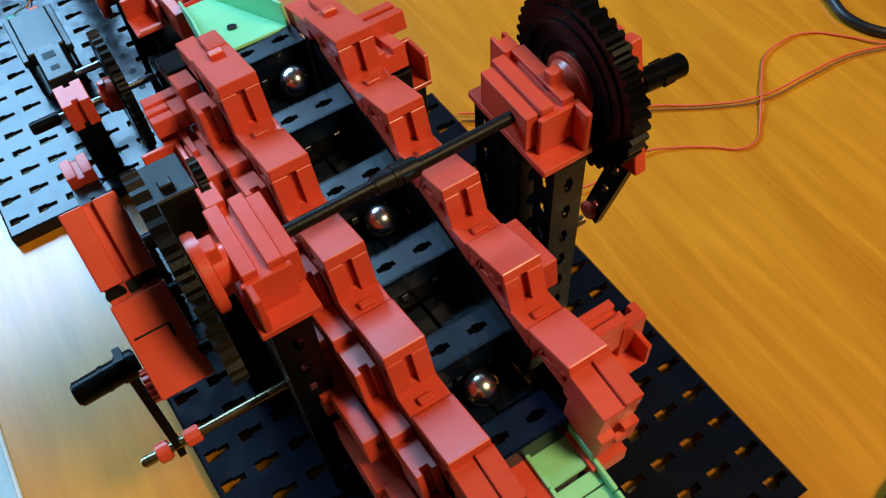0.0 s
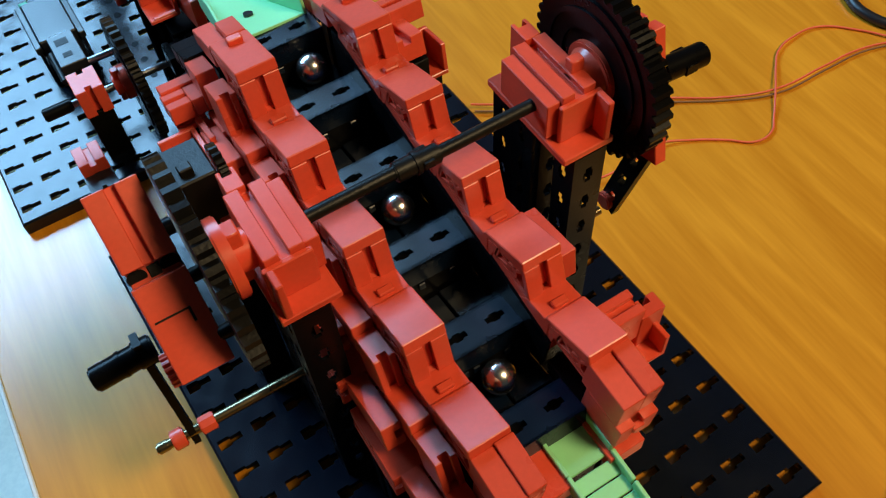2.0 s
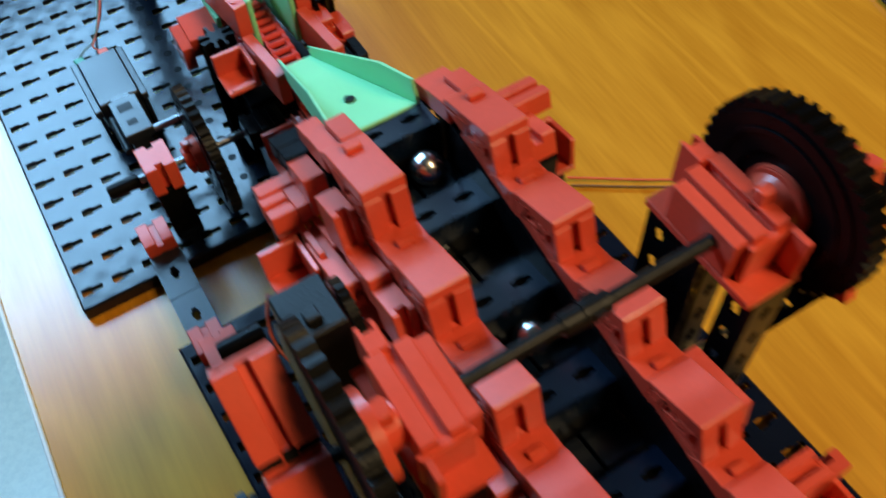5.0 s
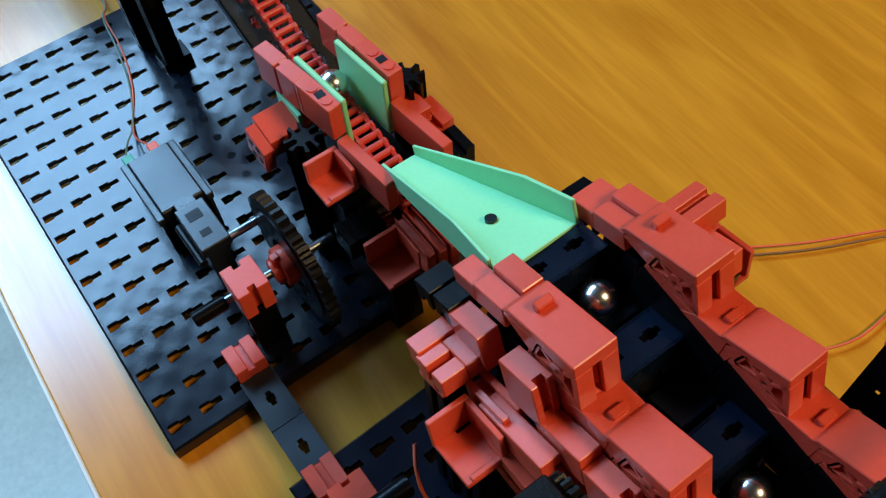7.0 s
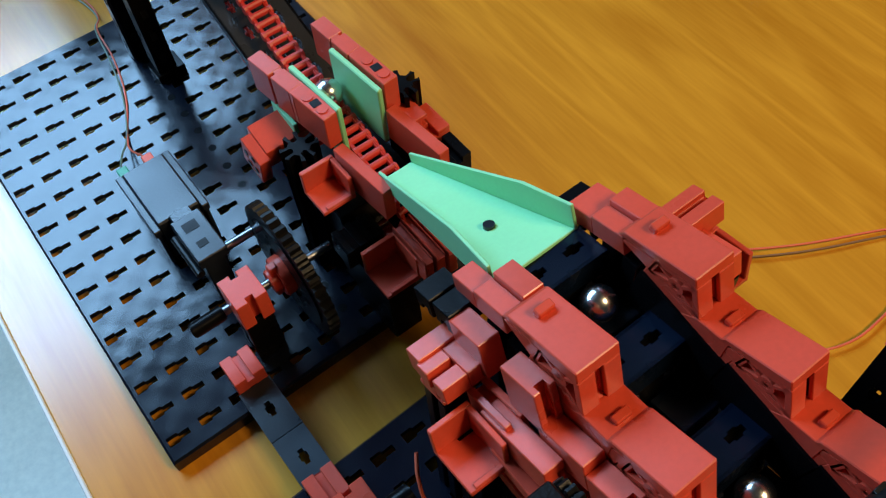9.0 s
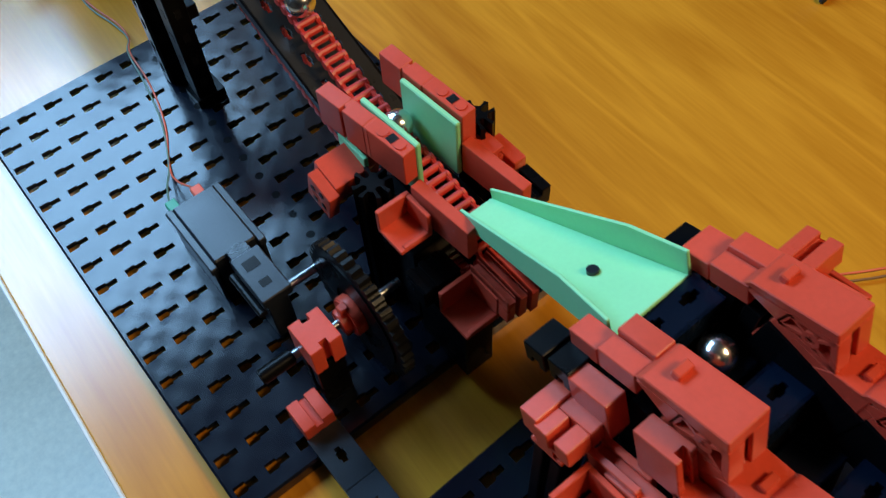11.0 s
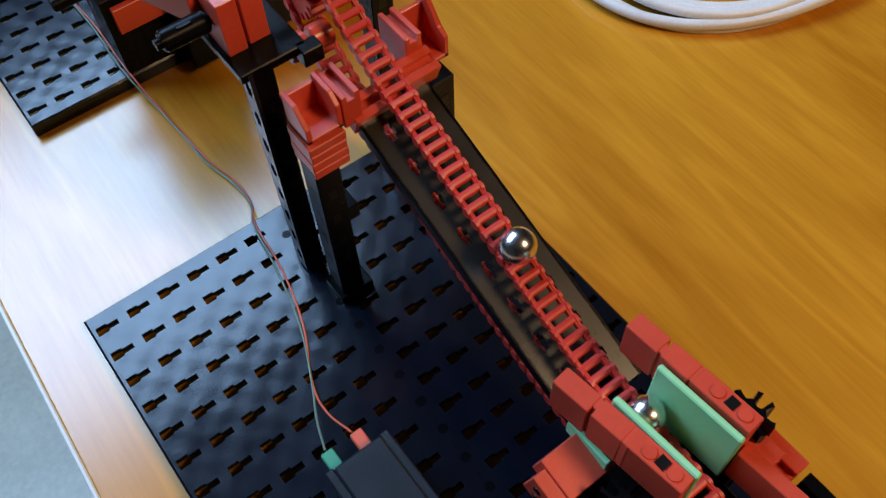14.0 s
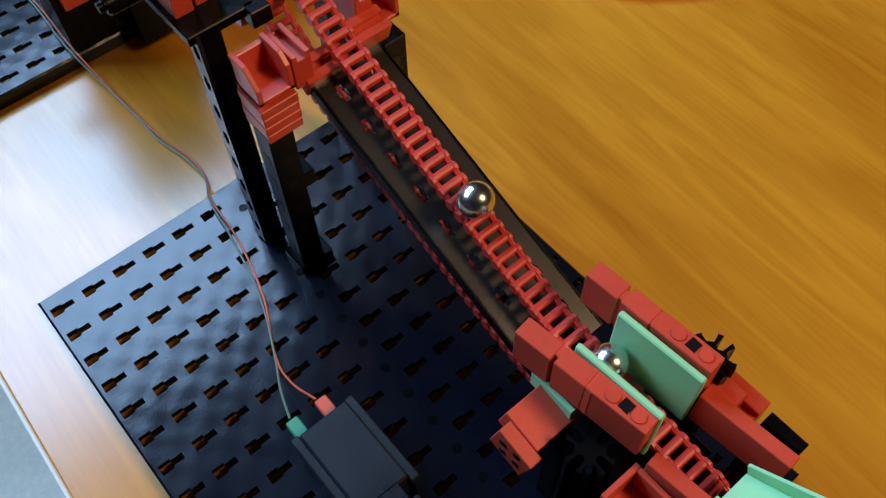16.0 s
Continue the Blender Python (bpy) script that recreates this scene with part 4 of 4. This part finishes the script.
for (x, y, z0, z1) in ((79.5, 356, 8, 86), (127, 352, 8, 92)):
    bm = bmesh.new()
    star = []
    for q in range(4):
        ca, sa = (1, 0, -1, 0)[q], (0, 1, 0, -1)[q]
        for u, w in ((2.0, -2.0), (3.4, -1.6), (6.8, -4.4), (7.4, -2.6), (6.2, -2.2), (4.6, -1.2), (4.6, 1.2), (6.2, 2.2), (7.4, 2.6), (6.8, 4.4), (3.4, 1.6)):
            star.append((u * ca - w * sa, u * sa + w * ca))
    prism(bm, star, z1 - z0, "z", Matrix.Translation((x, y, (z0 + z1) / 2)) @ turn("Z", 45), 0)
    part("cross_profile", bm, BLACK, guide, "black star-section post")
block(guide, (127.5, 322, 74), (12, 14, 10), "y", "t", name="end_block", mat=BLACK, label="black grooved block")
block(guide, (127.5, 322, 38.5), (11, 12, 61), "z", "lr", name="support_post", mat=BLACK, label="black support post")
bm = bmesh.new()
box(bm, (72, 317, 50), (90, 329, 61), 0.4)
box(bm, (78, 300, 8), (92, 330, 44), 0.4)
box(bm, (80, 334, 8), (118, 372, 60), 0.4)
part("carrier", bm, BLACK, guide, "black carrier blocks")
for xx in (74, 80, 86):
    bm = bmesh.new()
    box(bm, (xx - 1.6, 316.5, 60.5), (xx + 1.6, 329.5, 61.8), 0.2)
    part("rib", bm, BLACK, guide)

# motor with gearbox
motor = thing("motor", (32, 410, 8), "anthracite motor with a gearbox on the base plate", "motor", "motors")
bm = bmesh.new()
box(bm, (21, 399, 9), (42, 436, 36), 0.8)
part("housing", bm, DARK, motor)
for s, x in ((-1, 19.4), (1, 43.6)):
    bm = bmesh.new()
    box(bm, (x - 1.8, 397, 30), (x + 1.8, 437, 34.5), 0.5)
    box(bm, (x - 0.8, 397, 9), (x + 0.8, 437, 31), 0.3)
    part("side_rail", bm, DARK, motor)
bm = bmesh.new()
box(bm, (25, 364, 38), (39, 390, 44), 0.5)
box(bm, (27, 366, 9), (37, 399, 38), 0.4)
part("gearbox", bm, DARK, motor)
# dark squares on the gearbox top paint the shade inside its openings
for y, w in ((372, 2.4), (383, 3.4)):
    bm = bmesh.new()
    box(bm, (31.5 - w, y - w * 0.8, 43.8), (31.5 + w, y + w * 0.8, 44.15), 0)
    part("window", bm, RUBBER, motor, "dark square painted as the shade in an opening")
gear_bits = bmesh.new()
cyl(gear_bits, (24, 366, 33), (24, 390, 33), 2.0, 12)
part("worm", gear_bits, RUBBER, motor, "dark ribbed worm")
bm = bmesh.new()
cyl(bm, (39, 368, 38), (56, 368, 38), 2.0, 14)
smooth(part("shaft", bm, ROD, motor, "steel shaft"))
for x, mat, name in ((23, GREEN_PLUG, "green_plug"), (36, WIRE_R, "red_plug")):
    bm = bmesh.new()
    box(bm, (x - 2.6, 436, 27), (x + 2.6, 445, 31), 0.5)
    part(name, bm, mat, motor, name.replace("_", " "))

# reduction gear on its axle
red_gear = thing("reduction_gear", (50, 340, 8), "black toothed gear with red hub on a steel axle", "gear")
gear(red_gear, (55, 338, 42), 32, 40, 5, RUBBER, "toothed_rim", tooth=2.2)
ring(red_gear, (52.2, 338, 42), 12, 26, 1.0, BLACK, "web_ring")
bm = bmesh.new()
cyl(bm, (47.5, 338, 42), (52.4, 338, 42), 9, 24, bevel=0.5)
cyl(bm, (44, 338, 42), (47.6, 338, 42), 5.5, 20, bevel=0.5)
box(bm, (45, 336, 32), (49, 340, 52), 0.6)
smooth(part("hub", bm, RED, red_gear, "red hub with a wing nut"))
bm = bmesh.new()
cyl(bm, (8, 338, 42), (74, 338, 42), 2.0, 14)
smooth(part("axle", bm, ROD, red_gear, "steel axle"))
bm = bmesh.new()
cyl(bm, (7, 338, 42), (22, 338, 42), 3.4, 18, bevel=0.6)
smooth(part("sleeve", bm, BLACK, red_gear, "black sleeve"))
block(red_gear, (32, 334, 48), (14, 16, 17), "z", "tb", name="bearing_block", label="red grooved bearing block")
block(red_gear, (32, 334, 24), (13, 13, 32), "z", "lr", name="support_post", mat=BLACK, label="black support post")

# ---------------------------------------------------------------- tower at the top of the ramp
tower = thing("tower", (90, 525, 8), "black perforated posts with red blocks at the top of the ramp", "tower")
for x, y, z1, hw in ((75, 512, 98, 5.2), (70, 536, 131, 4.6), (128, 512, 108, 5.0), (132, 556, 126, 5.0)):
    bm = bmesh.new()
    box(bm, (x - hw, y - hw, 8), (x + hw, y + hw, z1), 0.4)
    if x == 75:
        box(bm, (x + 4, y - 5, 60), (x + 10, y + 5, 68), 0.4)
        box(bm, (x - 7, y - 7, 8), (x + 9, y + 7, 13), 0.4)
    post = part("post", bm, BLACK, tower)
    for z in range(22, int(z1) - 6, 15):
        bm = bmesh.new()
        box(bm, (x - 1.6, y - hw - 0.15, z - 2.6), (x + 1.6, y - hw + 0.1, z + 2.6), 0)
        part("slot", bm, RUBBER, post)
        bm = bmesh.new()
        box(bm, (x - hw - 0.15, y - 1.6, z - 2.6), (x - hw + 0.1, y + 1.6, z + 2.6), 0)
        part("slot", bm, RUBBER, post)
girder(tower, (64.5, 533, 10), (64.5, 533, 133), 7, 1.6, (-1, 0, 0), DARK, "edge_strut")
for k in range(4):
    block(tower, (77.2, 513.5, 98 + 4.2 * k), (14.6 + 0.5 * (k % 2), 15, 4.1), "x", "", name="stacked_plate", tilt=2)
# open seat-like corner with chamfered walls
bm = bmesh.new()
box(bm, (70, 506, 115), (84.5, 521, 117), 0.3)
prism(bm, [(506, 115), (521, 115), (521, 129), (512, 129), (506, 122)], 2, "x", Matrix.Translation((71, 0, 0)), 0.3)
prism(bm, [(506, 115), (521, 115), (521, 130), (510, 130), (506, 126)], 2, "x", Matrix.Translation((83.5, 0, 0)), 0.3)
box(bm, (70, 519, 115), (84.5, 521, 128), 0.3)
part("corner_box", bm, RED, tower)
block(tower, (89, 515, 120), (7.5, 17, 15), "y", "t", name="notched_block")
block(tower, (99, 511, 111.5), (20, 10, 9), "x", "t", name="cross_block", tilt=20)
block(tower, (119, 511, 116), (14, 10, 9), "x", "t", name="cross_block", tilt=20)
block(tower, (120.5, 522, 122), (7, 17, 15), "y", "t", name="notched_block")
bm = bmesh.new()
box(bm, (124, 514, 110), (136, 529, 112), 0.3)
prism(bm, [(514, 110), (529, 110), (529, 132), (525, 132), (518, 122), (514, 120)], 2, "x", Matrix.Translation((135, 0, 0)), 0.3)
box(bm, (124, 527, 110), (136, 529, 128), 0.3)
part("corner_box", bm, RED, tower)
bm = bmesh.new()
box(bm, (62, 530, 130), (88, 560, 134), 0.4)
box(bm, (84, 526, 127), (92, 532, 134), 0.4)
part("bracket_plate", bm, BLACK, tower)
bm = bmesh.new()
box(bm, (116, 548, 126), (140, 578, 132), 0.4)
part("bracket_plate", bm, BLACK, tower)
block(tower, (67.5, 549, 145), (7.3, 18, 22), "x", "tr", name="bearing_block")
block(tower, (76.5, 550, 145), (8.0, 18, 22), "x", "t", name="bearing_block")
block(tower, (59, 567, 147), (8, 26, 12), "y", "t", name="side_block", yaw=22)
block(tower, (128, 562, 143), (14, 16, 20), "x", "t", name="bearing_block")
bm = bmesh.new()
cyl(bm, (44, 549, 145), (92, 549, 145), 2.0, 14)
smooth(part("axle", bm, BLACK, tower))
bm = bmesh.new()
cyl(bm, (46, 549, 145), (63, 549, 145), 4.0, 20, bevel=0.7)
box(bm, (52, 546.5, 148.2), (57, 547.6, 149.3), 0.1)
smooth(part("sleeve", bm, BLACK, tower, "black axle sleeve"))
gear(tower, (102, 558, 136), 15, 18, 8, CHAIN, "sprocket", tooth=3)
for x in (84, 94):
    bm = bmesh.new()
    cyl(bm, (x, 540, 124), (x + 8, 540, 124), 5, 16, bevel=0.5)
    smooth(part("roller", bm, RED, tower))
back = thing("far_frame", (140, 700, 8), "black and red block frame standing on the far plate", "frame")
bm = bmesh.new()
box(bm, (86, 672, 8), (190, 720, 46), 0.5)
part("frame_wall", bm, BLACK, back)
block(back, (92, 706, 62), (26, 14, 30), "x", "t", name="frame_block")
block(back, (132, 702, 60), (34, 14, 26), "x", "t", name="frame_block")
block(back, (166, 706, 66), (26, 16, 38), "z", "lr", name="frame_block", mat=BLACK, label="black block")
bm = bmesh.new()
cyl(bm, (60, 724, 40), (90, 716, 42), 2.2, 12)
smooth(part("axle", bm, BLACK, back))

# ---------------------------------------------------------------- cables and odds on the table
tube("red_wire", [(205, 256, 4), (250, 226, 3), (297, 202, 1.2), (321, 186, 1.2), (349, 174, 1.5), (384, 172, 1.2), (409, 170.5, 1), (432, 163.5, 1), (560, 112, 1)], 0.6, WIRE_R, "thin red wire lying across the table", "wire")
tube("red_wire", [(205, 190, 3), (230, 178, 2.5), (253, 177, 2), (271, 179, 2), (288, 172, 1), (303, 162, 1), (316, 152, 1), (327, 153, 1), (334, 159, 1), (349, 174, 2.8), (361, 186, 1.6), (371, 194.5, 1.4), (386, 198.5, 1.2), (404, 196.5, 1), (421, 181, 1), (433, 165, 1.8), (560, 118, 1)], 0.6, WIRE_R, "thin red wire curled in a loop on the table", "wire")
# brown strand is partly a wire, mostly the wires' shadow given a colour
tube("brown_wire", [(205, 252, 2), (250, 222, 2), (296, 199, 1), (322, 183, 1), (348, 171.5, 1), (384, 169.5, 1), (410, 168, 1), (433, 160.5, 1), (560, 106, 1)], 0.55, WIRE_B, "thin brown wire and a wire shadow drawn as one strand", "wire")
tube("black_cable", [(440, 290, 3), (432, 250, 3), (436, 211, 3), (431, 190, 3), (440, 168, 3), (520, 120, 3)], 3.0, CABLE, "black cable lying on the table", "cable")
pair = [(57, 850, 9.5), (54, 790, 9.5), (57, 738, 9.2), (56, 695, 9.2), (58, 668, 3), (60, 640, 1.4), (62, 619, 1.4), (66, 598, 1.6), (65, 583, 3), (59, 566, 9.4), (56, 539, 9), (48, 507, 9), (36, 480, 10), (33, 462, 20), (35, 446, 29)]
tube("red_motor_wire", pair, 0.5, WIRE_R, "thin red motor wire crossing the plate", "wire")
tube("green_motor_wire", [(x - 1.3 + 0.9 * math.sin(i * 1.7), y, z + 0.2) for i, (x, y, z) in enumerate(pair[:-2])] + [(28, 462, 20), (23, 446, 29)], 0.5, WIRE_G, "thin green motor wire crossing the plate", "wire")
tube("red_wire", [(44, 232, 70), (40, 226, 66), (38, 218, 58), (42, 206, 50)], 0.7, WIRE_R, "short red wire hanging below the red box", "wire")
coil = thing("white_cable_coil", (390, 590, 0), "coiled white cable lying on the table", "cable")
for k in range(5):
    pts = []
    for i in range(25):
        a = 2 * math.pi * i / 24
        r = 74 + 5.0 * k + 2.5 * math.sin(3 * a + k)
        pts.append((388 + 1.15 * r * math.cos(a) + 3 * k, 592 + r * math.sin(a), 3.5 + 3.2 * (k % 3) + 1.2 * math.sin(a * 2 + k)))
    tube("loop", pts, 3.2, WHITE, "", "", parent=coil)
stand = thing("folding_stand", (380, 352, 0), "black wire stand foot on the table", "stand")
bm = bmesh.new()
cyl(bm, (376, 350, 1.6), (396, 372, 40), 1.4, 10)
cyl(bm, (376, 350, 1.6), (410, 352, 1.8), 1.4, 10)
cyl(bm, (410, 352, 1.8), (396, 372, 40), 1.4, 10)
smooth(part("leg", bm, CABLE, stand))
dial = thing("round_lid", (232, -22, 0), "black round lid with a pale rim on the table", "lid")
bm = bmesh.new()
cyl(bm, (246, -46, 0), (246, -46, 8), 32, 40, bevel=1.5)
smooth(part("disc", bm, CABLE, dial))


# dark housing with red blocks on the far plate
housing = thing("block_housing", (90, 715, 8), "black building-block housing with red blocks standing on the far plate", "housing")
bm = bmesh.new()
box(bm, (58, 692, 8), (112, 732, 56), 0.6)
part("housing_body", bm, BLACK, housing)
for x in (63, 78, 93, 108):
    block(housing, (x, 699, 32), (14, 15, 48), "z", "b", name="upright_block", mat=BLACK)
    block(housing, (x, 714, 63.5), (14.4, 30, 15), "y", "tb", name="top_block", label="red grooved block")
    # tall upper blocks, out of view, added to block window sheen on the table
    block(housing, (x, 718, 116), (14.4, 22, 90), "z", "b", name="upright_block", mat=BLACK)
block(housing, (84, 693, 44), (48, 11, 15), "x", "tb", name="cross_block", label="red grooved block")
bm = bmesh.new()
cyl(bm, (38, 706, 55), (57, 706, 55), 3.6, 18, bevel=0.6)
smooth(part("sleeve", bm, BLACK, housing, "black axle sleeve"))
